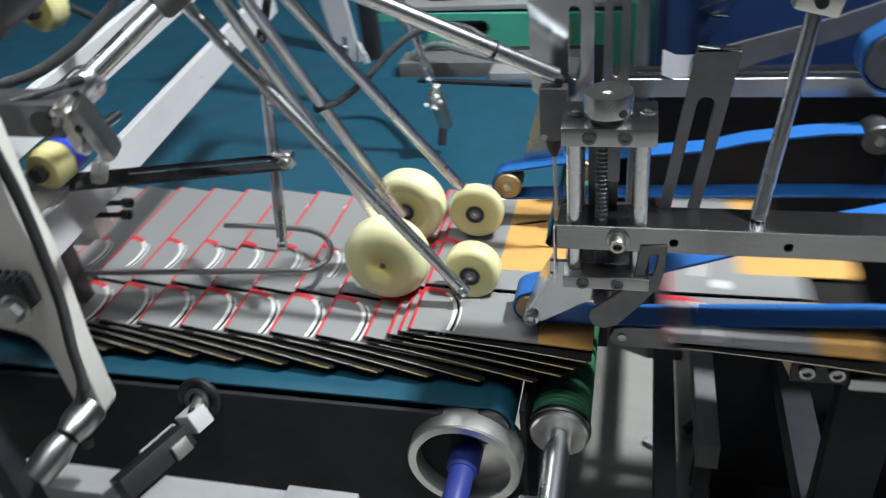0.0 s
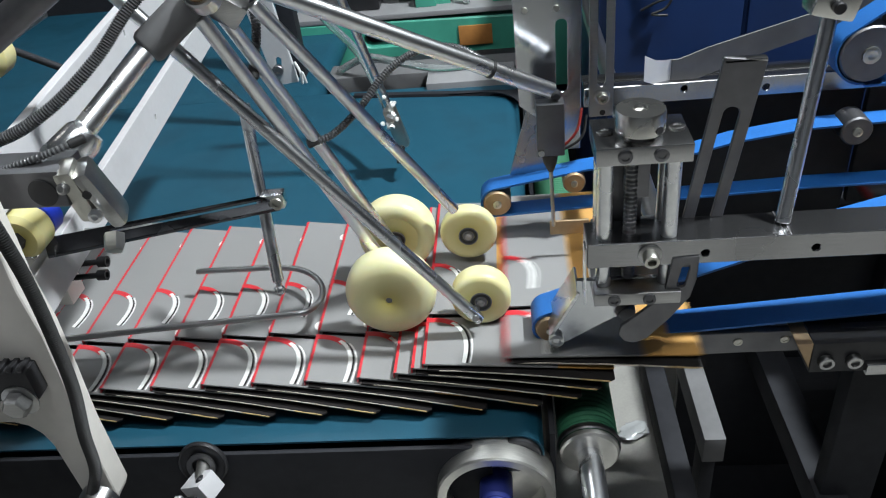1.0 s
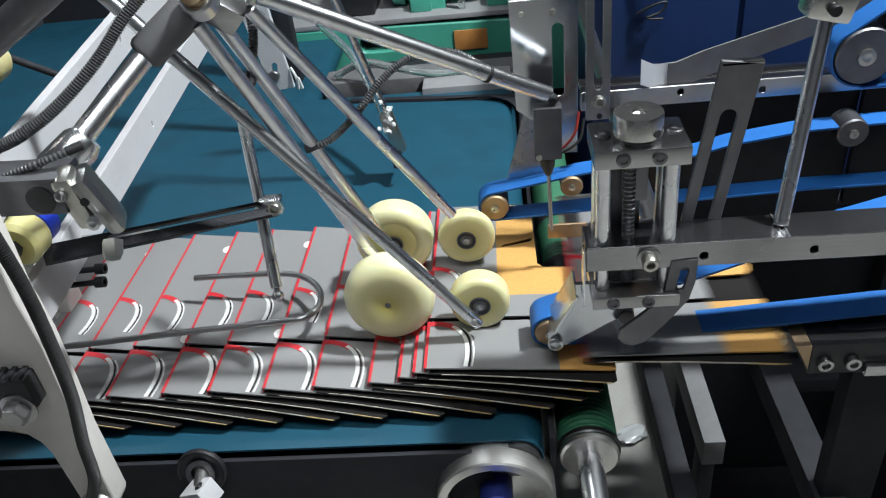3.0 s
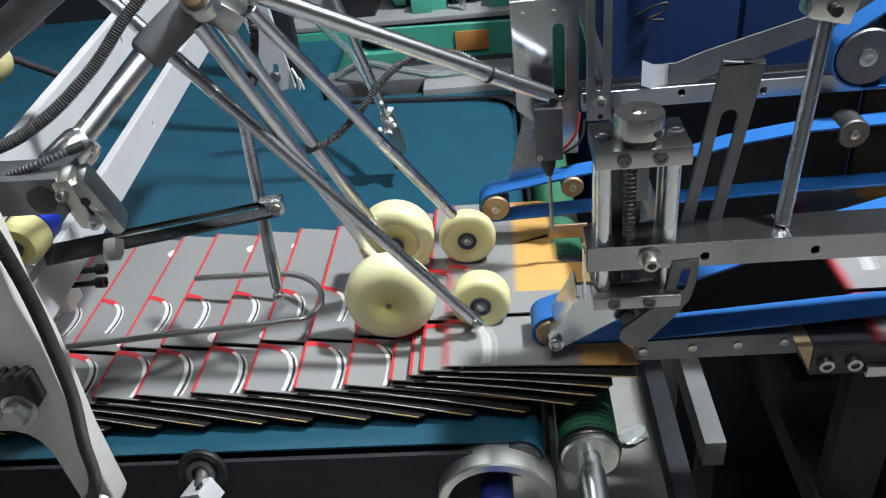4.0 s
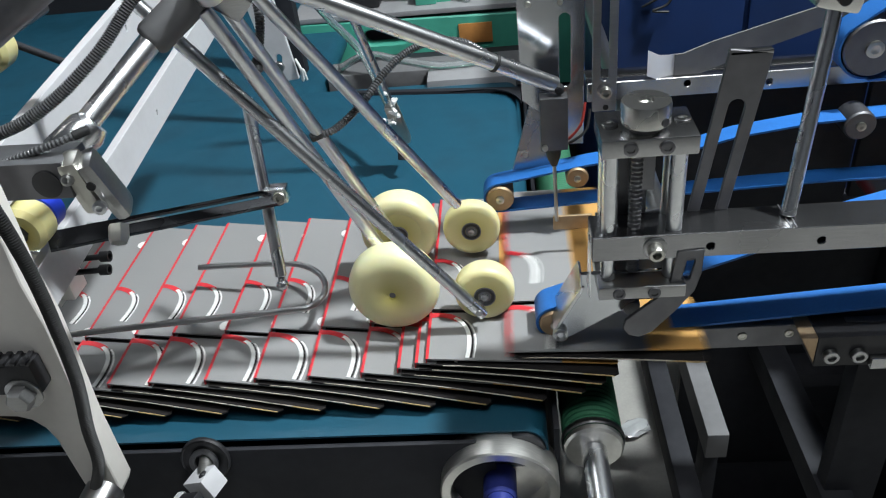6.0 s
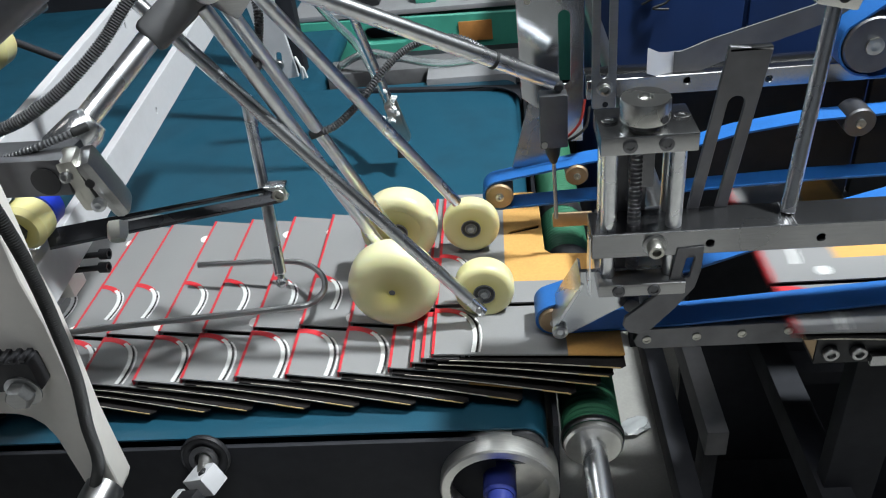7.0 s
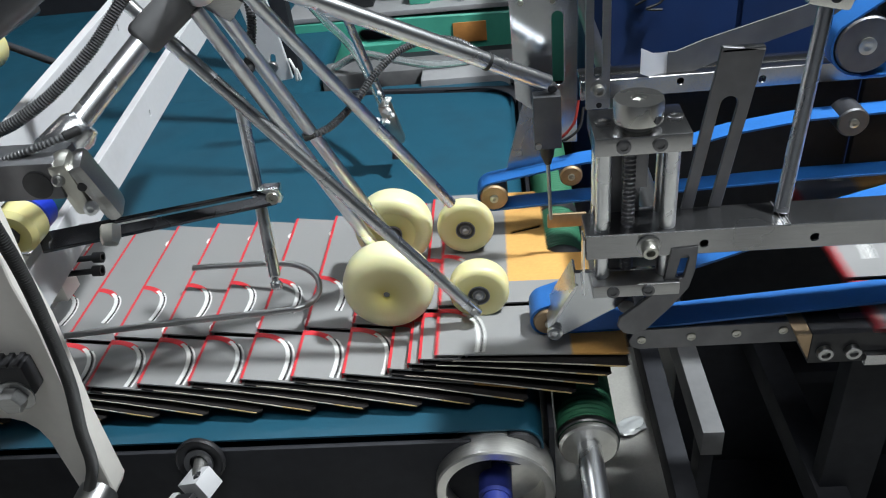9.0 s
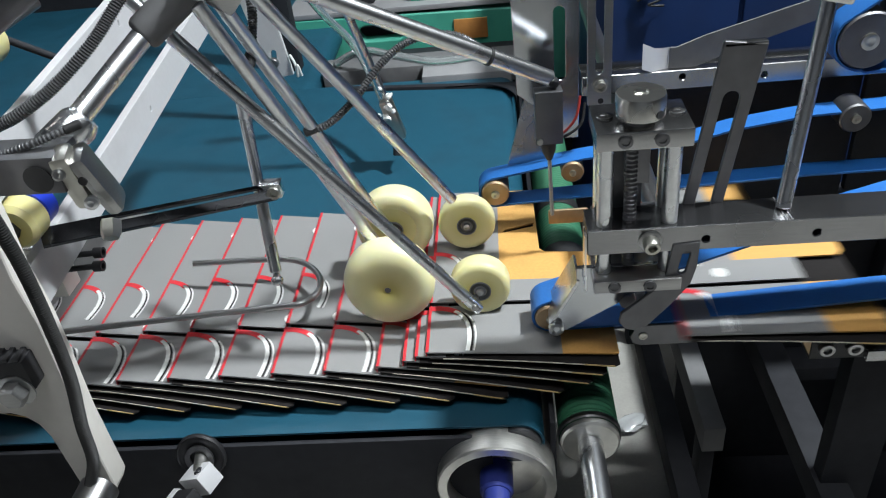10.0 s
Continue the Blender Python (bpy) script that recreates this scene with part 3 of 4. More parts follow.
def near_bracket():
    t = thing("side_bracket", "pale painted side bracket with a curved lower edge", "bracket", (-0.46, -0.306, 0.90))
    low = [(-0.010, -0.168), (-0.015, -0.153), (-0.019, -0.077), (-0.024, -0.060), (-0.033, -0.049), (-0.045, -0.044), (-0.059, -0.043), (-0.30, -0.042)]
    out = [(-0.30, 0.22), (0.028, 0.220), (0.026, 0.149), (0.024, 0.112), (0.027, 0.062), (0.024, 0.000), (0.022, -0.030), (0.020, -0.063), (0.020, -0.155), (0.014, -0.168)] + low
    part("plate", prism(out, -0.004, 0.024, 0.0012), BEIGE, t, "pale painted steel plate")
    part("rib", box(-0.14, 0.010, -0.024, -0.0045, 0.004, 0.038, 0.003), BLACKOX, t, "black toothed block")
    for k in range(9):
        part("tooth", box(-0.078 + 0.010 * k, -0.073 + 0.010 * k, -0.023, -0.006, 0.0375, 0.041, 0.0006), BLACKOX, t)
    b = part("hex_bolt", lathe([(0, 0), (0.0125, 0), (0.0125, 0.75), (0.010, 1), (0, 1)], (-0.007, -0.024, 0.006), (-0.007, -0.038, 0.006), 6), STEEL, t, "worn hexagon bolt")
    washer((-0.007, -0.0240, 0.006), (-0.007, -0.05, 0.006), 0.017, STEEL, b)
    part("lower_boss", lathe([(0, 0), (0.020, 0), (0.020, 0.6), (0.014, 1), (0, 1)], (0.004, -0.0045, -0.154), (0.000, -0.046, -0.158), 24), STEEL, t, "turned steel handle boss")
    part("lower_grip", lathe([(0, 0), (0.015, 0.02), (0.019, 0.4), (0.016, 1), (0.006, 1.0), (0, 0.9)], (0.000, -0.046, -0.158), (-0.018, -0.090, -0.178), 28), STEEL, t, "turned steel crank grip")
    part("stay", box(-0.24, -0.19, -0.004, 0.008, -0.90, 0.0, 0.002), BEIGE, t)
    return t


near_bracket()


def hose(points, r, label, ribs=0.006, skin=HOSE):
    t = thing("ribbed_hose", label, "hose", points[0], "ribbed hoses")
    part("sleeve", tube([Vector(p) - Vector(points[0]) for p in points], r, 12, ribs=ribs, steps=12), skin, t)
    for k, j in ((0, 1), (-1, -2)):
        a, b = Vector(points[k]) - Vector(points[0]), Vector(points[j]) - Vector(points[0])
        part("ferrule", rod(a - (b - a).normalized() * 0.003, a + (b - a).normalized() * 0.012, r * 1.12, 16), RUBBER, t, "smooth black end ferrule")
    return t


HL = "black corrugated cable hose"
hose([(-0.430, -0.318, 1.150), (-0.424, -0.318, 1.110), (-0.419, -0.318, 1.074), (-0.416, -0.318, 1.024), (-0.418, -0.318, 0.965), (-0.423, -0.318, 0.905), (-0.435, -0.318, 0.845), (-0.442, -0.318, 0.796), (-0.460, -0.320, 0.752), (-0.468, -0.325, 0.70)], 0.0060, "black rubber-coated cable hose", 0.0022, RUBBER)
hose([(-0.530, -0.205, 1.088), (-0.475, -0.188, 1.098), (-0.448, -0.178, 1.108), (-0.420, -0.163, 1.124), (-0.387, -0.138, 1.151), (-0.361, -0.115, 1.18), (-0.336, -0.095, 1.203), (-0.318, -0.080, 1.225)], 0.0062, HL, 0.0027)
hose([(-0.290, 0.045, 1.185), (-0.289, 0.027, 1.158), (-0.281, 0.006, 1.127), (-0.282, -0.012, 1.102), (-0.286, -0.030, 1.078)], 0.0054, HL, 0.0034)
hose([(-0.253, 0.012, 0.974), (-0.225, 0.020, 0.980), (-0.194, 0.044, 0.999), (-0.169, 0.069, 1.022), (-0.141, 0.088, 1.040), (-0.107, 0.098, 1.048), (-0.073, 0.098, 1.045), (-0.046, 0.092, 1.031), (-0.030, 0.080, 1.022)], 0.0050, HL, 0.0034)
hose([(-0.378, -0.228, 1.110), (-0.403, -0.243, 1.106), (-0.428, -0.250, 1.101), (-0.47, -0.252, 1.090)], 0.0036, "thin grey ribbed hose", 0.0034)


def cross_rails():
    """Two white flat rails, one above the other, with their faces to the light."""
    for z0, y1, hole in ((1.0185, 0.62, 0.205), (0.8885, 0.530, 0.214)):
        t = thing("white_rail", "white painted flat rail crossing over the belt", "rail", (-0.53, 0.0, z0), "white rails")
        rise = 0.100
        out = [(-0.38, -0.38 * rise), (y1, y1 * rise), (y1 - 0.012, y1 * rise + 0.0535), (-0.38, -0.38 * rise + 0.0535)]
        eye = slot(hole, hole * rise + 0.0235, 0.002, 0.0024, 80)
        turn = Matrix(((0, 1, 0, 0), (1, 0, 0, 0), (0, 0, 1, 0), (0, 0, 0, 1)))
        part("face", prism(out, -0.012, 0.0, 0.0008, m=turn, holes=[eye]), WHITE, t, "white painted face")
        lip = prism([(-0.38, -0.38 * rise - 0.002), (y1 - 0.02, y1 * rise - 0.002), (y1 - 0.02, y1 * rise + 0.004), (-0.38, -0.38 * rise + 0.004)], -0.040, -0.0125, 0.0006, m=turn)
        part("flange", lip, DARK, t, "dark folded lower flange")
    p = thing("rail_post", "dark steel post carrying the white rails", "post", (-0.556, -0.36, 0.0), "")
    part("post", box(-0.018, 0.012, -0.015, 0.015, 0.0, 1.03, 0.002), DARK, p)


cross_rails()


def far_bracket():
    t = thing("hanging_plate", "white hanging plate with a slotted bolt", "bracket", (-0.50, 0.763, 0.80))
    part("plate", prism([(-0.075, 0.30), (-0.005, 0.30), (0.035, -0.045), (-0.015, -0.050)], -0.005, 0.005, 0.001, holes=[slot(0.0, -0.005, 0.012, 0.006, 80)]), WHITE, t)
    bolt("hex_bolt", (-0.002, -0.005, -0.014), (-0.002, -0.03, -0.012), 0.012, 0.012, STEEL, t)
    part("cord", tube([(0.035, -0.004, 0.0), (0.045, -0.012, -0.02), (0.046, -0.014, -0.045), (0.050, -0.016, -0.02), (0.054, -0.012, -0.045)], 0.003), TIE, t, "knotted white cord")
    part("hanger", box(-0.08, 0.0, -0.01, 0.01, 0.30, 0.50, 0.002), WHITE, t)
    part("crossbar", box(-0.07, -0.03, 0.0105, 0.34, 0.44, 0.48, 0.002), DARK, t)
    part("column", box(-0.07, -0.03, 0.30, 0.34, -0.80, 0.4395, 0.002), DARK, t)
    return t


far_bracket()


# ---- height adjuster ----
def adjuster():
    t = thing("height_adjuster", "milled steel height adjuster block with a round knob", "adjuster", (0.113, -0.095, 0.838))
    part("top_plate", box(-0.046, 0.048, -0.034, 0.034, 0.158, 0.178, 0.0015), PLATE, t, "milled top plate")
    k = part("knob", lathe([(0, 0), (0.020, 0), (0.0245, 0.08), (0.0245, 0.90), (0.0235, 1.0), (0.008, 1.0), (0.0065, 0.86), (0, 0.86)], (-0.001, -0.010, 0.184), (-0.001, -0.010, 0.208), 48), ALU, t, "turned aluminium knob")
    part("set_screw", lathe([(0, 0), (0.0042, 0), (0.0042, 1), (0, 1)], (0.0135, -0.0290, 0.192), (0.0146, -0.0306, 0.192), 14), BLACKOX, k)
    part("knob_neck", rod((-0.001, -0.010, 0.176), (-0.001, -0.010, 0.186), 0.0155), STEEL, t)
    for x, y in ((-0.034, -0.008), (0.038, -0.006)):
        bolt("top_screw", (x, y + 0.01, 0.1775), (x, y + 0.01, 0.22), 0.0085, 0.003, PLATE, t)
    for x in (-0.018, 0.017):
        bolt("face_screw", (x, -0.0335, 0.168), (x, -0.05, 0.168), 0.0072, 0.003, DULL, t)
    for x, y in ((-0.034, -0.013), (0.034, -0.013), (-0.034, 0.020), (0.034, 0.020)):
        part("guide_post", rod((x, y, -0.002), (x, y, 0.159), 0.0085), CHROME, t, "bright guide post")
    part("lead_screw", lathe([(0.0062 + 0.0012 * (i % 2), i / 60) for i in range(61)], (-0.006, -0.004, 0.0), (-0.006, -0.004, 0.159), 18), DULL, t)
    part("nut_plate", box(-0.012, 0.012, -0.008, 0.012, 0.105, 0.157, 0.0012), DULL, t)
    part("back_plate", box(-0.022, 0.010, 0.020, 0.026, 0.0, 0.158, 0.001), DULL, t)
    part("carriage", box(-0.044, 0.044, -0.018, 0.030, 0.034, 0.058, 0.0015), DULL, t)
    part("bottom_plate", box(-0.046, 0.048, -0.034, 0.034, -0.018, -0.002, 0.0015), STEEL, t)
    for x in (-0.024, 0.014):
        bolt("foot_screw", (x, -0.0335, -0.010), (x, -0.05, -0.010), 0.0070, 0.003, DULL, t)
    part("mount_shaft", rod((0.03, 0.03, 0.042), (0.03, 1.2, 0.042), 0.012), STEEL, t)
    return t


adjuster()


def cross_bar():
    t = thing("mounting_bar", "heavy brushed steel mounting bar with drilled holes", "bar", (0.06, -0.105, 0.883))
    holes = [slot(0.124, -0.002, 0, 0.0042), slot(0.237, -0.002, 0, 0.0042), slot(0.36, -0.002, 0, 0.0042)]
    part("bar", prism([(0.0, -0.0155), (8.0, -0.0155), (8.0, 0.0155), (0.0, 0.0155)], -0.017, 0.029, 0.001, holes=holes), BARSTEEL, t)
    washer((0.066, -0.0172, 0.0), (0.066, -0.1, 0.0), 0.0125, STEEL, t)
    bolt("cap_screw", (0.066, -0.0188, 0.0), (0.066, -0.1, -0.006), 0.0088, 0.013, ZINC, t)
    part("groove", box(0.203, 0.2045, -0.0166, 0.0292, 0.010, 0.0159, 0), DULL, t)
    part("groove", box(0.209, 0.2105, -0.0166, 0.0292, 0.010, 0.0159, 0), DULL, t)
    part("end_post", box(7.9, 7.96, -0.02, 0.02, -0.883, -0.0155, 0.002), DARK, t)
    return t


cross_bar()


def nose_plate():
    t = thing("nose_bracket", "polished steel nose bracket holding the upper belt", "bracket", (0.054, -0.098, 0.805))
    out = [(-0.034, -0.046), (-0.026, -0.062), (-0.014, -0.058), (0.032, -0.029), (0.044, -0.022), (0.051, -0.012), (0.060, -0.008), (0.096, -0.004), (0.102, 0.032), (-0.004, 0.032), (-0.004, 0.012)]
    part("plate", prism(out, -0.004, 0.002, 0.0008), POLISHED, t, "polished steel nose plate")
    part("nose_axle", lathe([(0, 0), (0.009, 0), (0.009, 0.8), (0.006, 1), (0.0035, 0.7), (0, 0.7)], (-0.028, -0.004, -0.052), (-0.028, -0.012, -0.052), 20), CHROME, t)
    part("flange", prism([(-0.036, -0.048), (-0.034, -0.051), (0.000, 0.014), (-0.003, 0.016)], -0.006, 0.046, 0.0004), CHROME, t, "bright folded flange")
    part("idler", lathe([(0, 0), (0.009, 0), (0.010, 0.2), (0.010, 0.8), (0.009, 1), (0, 1)], (0.055, -0.003, -0.022), (0.055, 0.030, -0.022), 24), DULL, t, "dark idler roller")
    part("edge_strip", box(0.0030, 0.0050, -0.026, -0.006, 0.016, 0.090, 0.0004), CHROME, t, "bright narrow edge strip")
    return t


nose_plate()


def path_belt(y0, y1, pts, label, pulleys, th=0.003):
    o = Vector((pts[0][0], y0, pts[0][1]))
    t = thing("transport_belt", label, "belt", o, "transport belts")
    part("belting", band([(x - o.x, z - o.z) for x, z in pts], th, 0, y1 - y0, False), BLUE, t, "blue flat belting")
    for x, z, r in pulleys:
        p = part("pulley", lathe([(0, 0), (r - 0.002, 0), (r, 0.06), (r, 0.94), (r - 0.002, 1), (0, 1)], (x - o.x, -0.004, z - o.z), (x - o.x, y1 - y0 + 0.002, z - o.z), 32), BRASS if r < 0.0203 else DULL, t, "turned metal pulley")
        part("axle_end", lathe([(0, 0), (r * 0.30, 0), (r * 0.30, 0.4), (r * 0.2, 0.5), (r * 0.12, 0.5), (0, 0.2)], (x - o.x, -0.004, z - o.z), (x - o.x, -0.012, z - o.z), 20), ZINC, p)
    return t


def arc(cx, cz, r, a0, a1, n=10):
    return [(cx + r * math.cos(radians(a0 + (a1 - a0) * k / n)), cz + r * math.sin(radians(a0 + (a1 - a0) * k / n))) for k in range(n + 1)]


# near upper belt: round the nose, then up to the bar and away to the right
near_nose = arc(0.0215, 0.743, 0.0200, -80, -250, 14)
path_belt(-0.072, -0.030, [(8.4, 0.78), (0.42, 0.747), (0.16, 0.7265)] + near_nose + [(0.10, 0.792), (0.179, 0.806), (0.294, 0.848), (0.42, 0.885), (8.4, 0.98)], "bright blue flat belt running round a nose pulley", [(0.0215, 0.743, 0.0190)])
# far upper belt
far_nose = arc(-0.040, 0.789, 0.021, -80, -262, 14)
path_belt(0.155, 0.188, [(8.4, 0.81), (0.40, 0.786), (0.10, 0.775)] + far_nose + [(0.085, 0.832), (0.237, 0.848), (0.286, 0.861), (0.381, 0.874), (0.488, 0.8775), (8.4, 0.90)], "bright blue flat belt running round a nose pulley", [(-0.040, 0.789, 0.020), (0.070, 0.816, 0.016), (0.441, 0.869, 0.0205)])
# outer top belt over the upper pulley
path_belt(0.185, 0.225, [(8.4, 0.945), (0.454, 0.920)] + arc(0.451, 0.963, 0.040, -90, -215, 12) + [(0.554, 1.08), (8.4, 1.31)], "blue flat belt over a large return pulley", [(0.451, 0.963, 0.038)])


def lower_rail():
    t = thing("lower_rail", "dull steel lower guide rail with countersunk screws", "rail", (0.118, -0.063, 0.702))
    out = [(0.0, 0.004), (0.004, -0.006), (0.014, -0.010), (8.3, 0.02), (8.3, 0.058), (0.02, 0.022), (0.006, 0.018)]
    part("rail", prism(out, -0.012, 0.0, 0.0008), DULL, t)
    for x in (0.016, 0.076, 0.130, 0.185):
        bolt("screw", (x, -0.0118, 0.005 + 0.03 * x), (x, -0.03, 0.005 + 0.03 * x), 0.0055, 0.002, ZINC, t)
    part("post", box(8.2, 8.26, 0.0, 0.04, -0.702, 0.012, 0.002), DARK, t)
    return t


lower_rail()


def carriage_block():
    t = thing("carriage", "machined steel carriage with two cap screws", "block", (0.342, -0.10, 0.701))
    part("body", box(-0.014, 0.16, 0.0, 0.05, -0.022, 0.024, 0.0015), BLACKOX, t)
    part("cheek", prism([(-0.034, 0.024), (-0.0145, 0.024), (-0.0145, -0.016)], 0.0, 0.05, 0.0008), BRASS, t)
    part("lip", box(0.048, 0.16, -0.010, 0.0, -0.020, -0.004, 0.001), PLATE, t)
    for x in (0.002, 0.034):
        bolt("cap_screw", (x, -0.0005, -0.002), (x, -0.05, -0.002), 0.0095, 0.008, STEEL, t)
    part("column", box(0.05, 0.12, 0.02, 0.05, -0.701, -0.02, 0.002), DARK, t)
    return t


carriage_block()


def floor_beam(x0, x1, y0, y1, z, material, label):
    t = thing("floor_beam", label, "beam", (x0, y0, 0.0), "frame beams")
    part("flat", box(0, x1 - x0, 0, y1 - y0, z - 0.05, z, 0.002), material, t)
    part("foot", box(0.005, x1 - x0 - 0.005, 0.02, 0.06, 0.0, z - 0.05, 0.002), DARK, t)
    part("foot", box(0.005, x1 - x0 - 0.005, y1 - y0 - 0.06, y1 - y0 - 0.02, 0.0, z - 0.05, 0.002), DARK, t)
    return t


floor_beam(0.186, 0.217, -0.25, 0.75, 0.45, DARK, "black painted cross beam of the machine frame")
floor_beam(0.248, 0.280, 0.0, 0.75, 0.45, DUSTY, "grey painted cross beam of the machine frame")
floor_beam(0.385, 0.43, -0.25, 0.75, 0.42, DARK, "black painted cross beam of the machine frame")
solid("cross_tube", rod((0.05, 0.02, 0.66), (0.22, 0.02, 0.67), 0.009), DULL, "dull steel cross tube under the belt", "tube")
def machine_housing():
    t = thing("machine_housing", "black painted underside housing of the folding machine", "machine", (0.44, 0.30, 0.0))
    part("panel", box(-0.16, 0.60, 0.0, 0.02, 0.0, 0.66, 0.002), DARK, t)
    part("panel", box(0.605, 7.8, 0.0, 0.02, 0.0, 0.66, 0.002), DARK, t)
    part("bed", box(-0.01, 7.8, 0.021, 0.44, 0.40, 0.412, 0.002), DARK, t, "black machine bed")
    part("ledge", box(-0.02, 7.8, -0.06, -0.001, 0.30, 0.33, 0.002), DARK, t)
    # Added black sheet; makes the floor below the housing read as dark.
    part("dark_floor_sheet", box(-0.12, 7.8, -0.80, -0.002, 0.001, 0.03, 0.002), DARK, t, "black sheet added to darken the floor")
    return t


machine_housing()
solid("cable", tube([(0.12, 0.0, 0.70), (0.128, 0.0, 0.675), (0.145, 0.002, 0.652), (0.17, 0.01, 0.635), (0.21, 0.03, 0.625)], 0.0045), RUBBER, "thin black cable looping under the rail", "cable")


def film_scrap():
    t = thing("film_scrap", "crumpled scrap of clear plastic film on the floor", "litter", (0.235, 0.417, 0.0))
    bm = bmesh.new()
    bmesh.ops.create_icosphere(bm, subdivisions=3, radius=0.028)
    for v in bm.verts:
        n = noise.noise(v.co * 60) * 0.018 + noise.noise(v.co * 150) * 0.006
        v.co = v.co * (1 + n * 22)
        v.co.x *= 1.7
        v.co.z = max(0.001, v.co.z * 0.45 + 0.016)
    bm.transform(pose(-0.01, 0, 0, 0, 0, 25) @ Matrix.Scale(0.78, 4))
    part("film", bm, FILM, t)
    part("knot", tube([(0.04, 0.02, 0.02), (0.06, 0.03, 0.035), (0.085, 0.035, 0.028), (0.10, 0.04, 0.012)], 0.012), RUBBER, t, "dark taped end")
    return t


film_scrap()


# ---- back rail, plates and sensor ----
def back_rail():
    t = thing("back_rail", "bright steel back rail with tapped holes", "rail", (0.09, 0.222, 0.912))
    part("rail", prism([(0, -0.014), (8.2, -0.014), (8.2, 0.014), (0, 0.014)], 0.0, 0.020, 0.001, holes=[slot(0.138, 0.004, 0, 0.0045), slot(0.249, -0.002, 0, 0.0045)]), PLATE, t)
    part("ledge", box(0.0, 8.2, 0.0205, 0.045, 0.010, 0.016, 0.001), PLATE, t)
    part("post", box(8.1, 8.16, 0.0, 0.02, -0.912, -0.014, 0.002), DARK, t)
    return t


back_rail()


def deflector():
    t = thing("deflector", "curled dull steel deflector strip", "strip", (0.17, 0.235, 0.95))
    out = [(0.040, 0.006), (0.040, -0.031), (0.049, -0.031), (0.072, -0.026), (0.130, -0.004), (0.223, 0.026), (0.80, 0.22), (0.79, 0.255), (0.214, 0.055), (0.088, 0.020), (0.050, 0.006)]
    part("strip", prism(out, -0.004, -0.001, 0.0004), DUSTY, t, "dusty sheet steel strip")
    curl = bmesh.new()
    bends = [(0.0405, -0.0026, 0.006, -0.031), (0.030, -0.005, 0.006, -0.030), (0.018, -0.011, 0.009, -0.026), (0.000, -0.024, 0.022, -0.014)]
    for back in (0.0, 0.0016):
        rows = [(curl.verts.new((x, y + back, z0)), curl.verts.new((x, y + back, z1))) for x, y, z0, z1 in bends]
        for p, q in zip(rows, rows[1:]):
            curl.faces.new((p[0], p[1], q[1], q[0]))
    # White paint carries the brightness of the lit steel curl.
    part("curl", curl, WHITE, t, "curled steel end, white as if brightly lit")
    part("stay", box(0.75, 0.77, 0.0, 0.01, -0.95, 0.22, 0.001), DARK, t)
    part("clip", box(0.045, 0.065, -0.001, 0.012, -0.05, -0.030, 0.001), BLACKOX, t)
    return t


deflector()


def slotted_plate(base, tip, w, name_label, y, slots, metal=STEEL):
    t = thing("slotted_plate", name_label, "plate", (base[0], y, base[1]), "slotted plates")
    d = Vector((tip[0] - base[0], tip[1] - base[1]))
    ln = d.length
    m = pose(0, 0, 0, 0, math.degrees(math.atan2(d.x, d.y)), 0)
    part("plate", prism([(-w / 2, 0), (w / 2, 0), (w / 2, ln), (-w / 2, ln)], 0, 0.005, 0.0007, m=m, holes=slots), metal, t, "long-slotted steel plate")
    return t


a = slotted_plate((0.182, 0.851), (0.2145, 1.077), 0.042, "dull slotted steel plate leaning over the bar", -0.079, [slot(0, 0.090, 0.080, 0.0085, 90)], DULL)
part("bent_lip", box(0.012, 0.053, 0.0, 0.010, 0.222, 0.226, 0.001), PLATE, a, "bright bent lip")
part("lower_leg", prism([(-0.032, 0.026), (-0.004, 0.028), (-0.005, -0.004), (-0.010, -0.027), (-0.030, -0.056), (-0.054, -0.085), (-0.068, -0.091), (-0.079, -0.088), (-0.086, -0.078), (-0.084, -0.066), (-0.039, -0.025)], -0.045, -0.040, 0.0007, holes=[slot(-0.019, 0.002, 0.011, 0.0045, 80)]), DULL, a)
part("leg_offset", box(-0.030, -0.006, -0.040, 0.0005, 0.010, 0.024, 0.001), DULL, a)
b = slotted_plate((0.110, 0.898), (0.110, 1.35), 0.033, "upright slotted steel plate with a bolt", 0.190, [slot(0, 0.22, 0.17, 0.0055, 90)])
washer((0.001, -0.0005, 0.030), (0.001, -0.05, 0.030), 0.011, STEEL, b)
bolt("cap_screw", (0.001, -0.0022, 0.030), (0.001, -0.05, 0.030), 0.0078, 0.010, ZINC, b)
part("bore", lathe([(0, 0), (0.004, 0), (0.004, 1), (0, 1)], (0.002, -0.0004, 0.006), (0.002, -0.0010, 0.006), 14), BLACKOX, b)


def tie_rod():
    t = thing("tie_rod", "thick chrome tie rod in a clamp", "rod", (0.267, -0.098, 0.8988))
    part("bar", rod((0, 0, 0), (0.036, 0.063, 0.207), 0.0080), CHROME, t)
    part("clamp", box(-0.022, 0.022, -0.014, 0.020, -0.012, 0.020, 0.005, m=pose(0.036, 0.064, 0.210, 0, 14, 0)), ALU, t, "aluminium clamp")
    part("clamp_screw", rod((0.036, 0.041, 0.212), (0.036, 0.049, 0.212), 0.006), BLACKOX, t)
    part("upper_bar", rod((0.038, 0.068, 0.226), (0.058, 0.108, 0.35), 0.0080), CHROME, t)
    return t


tie_rod()


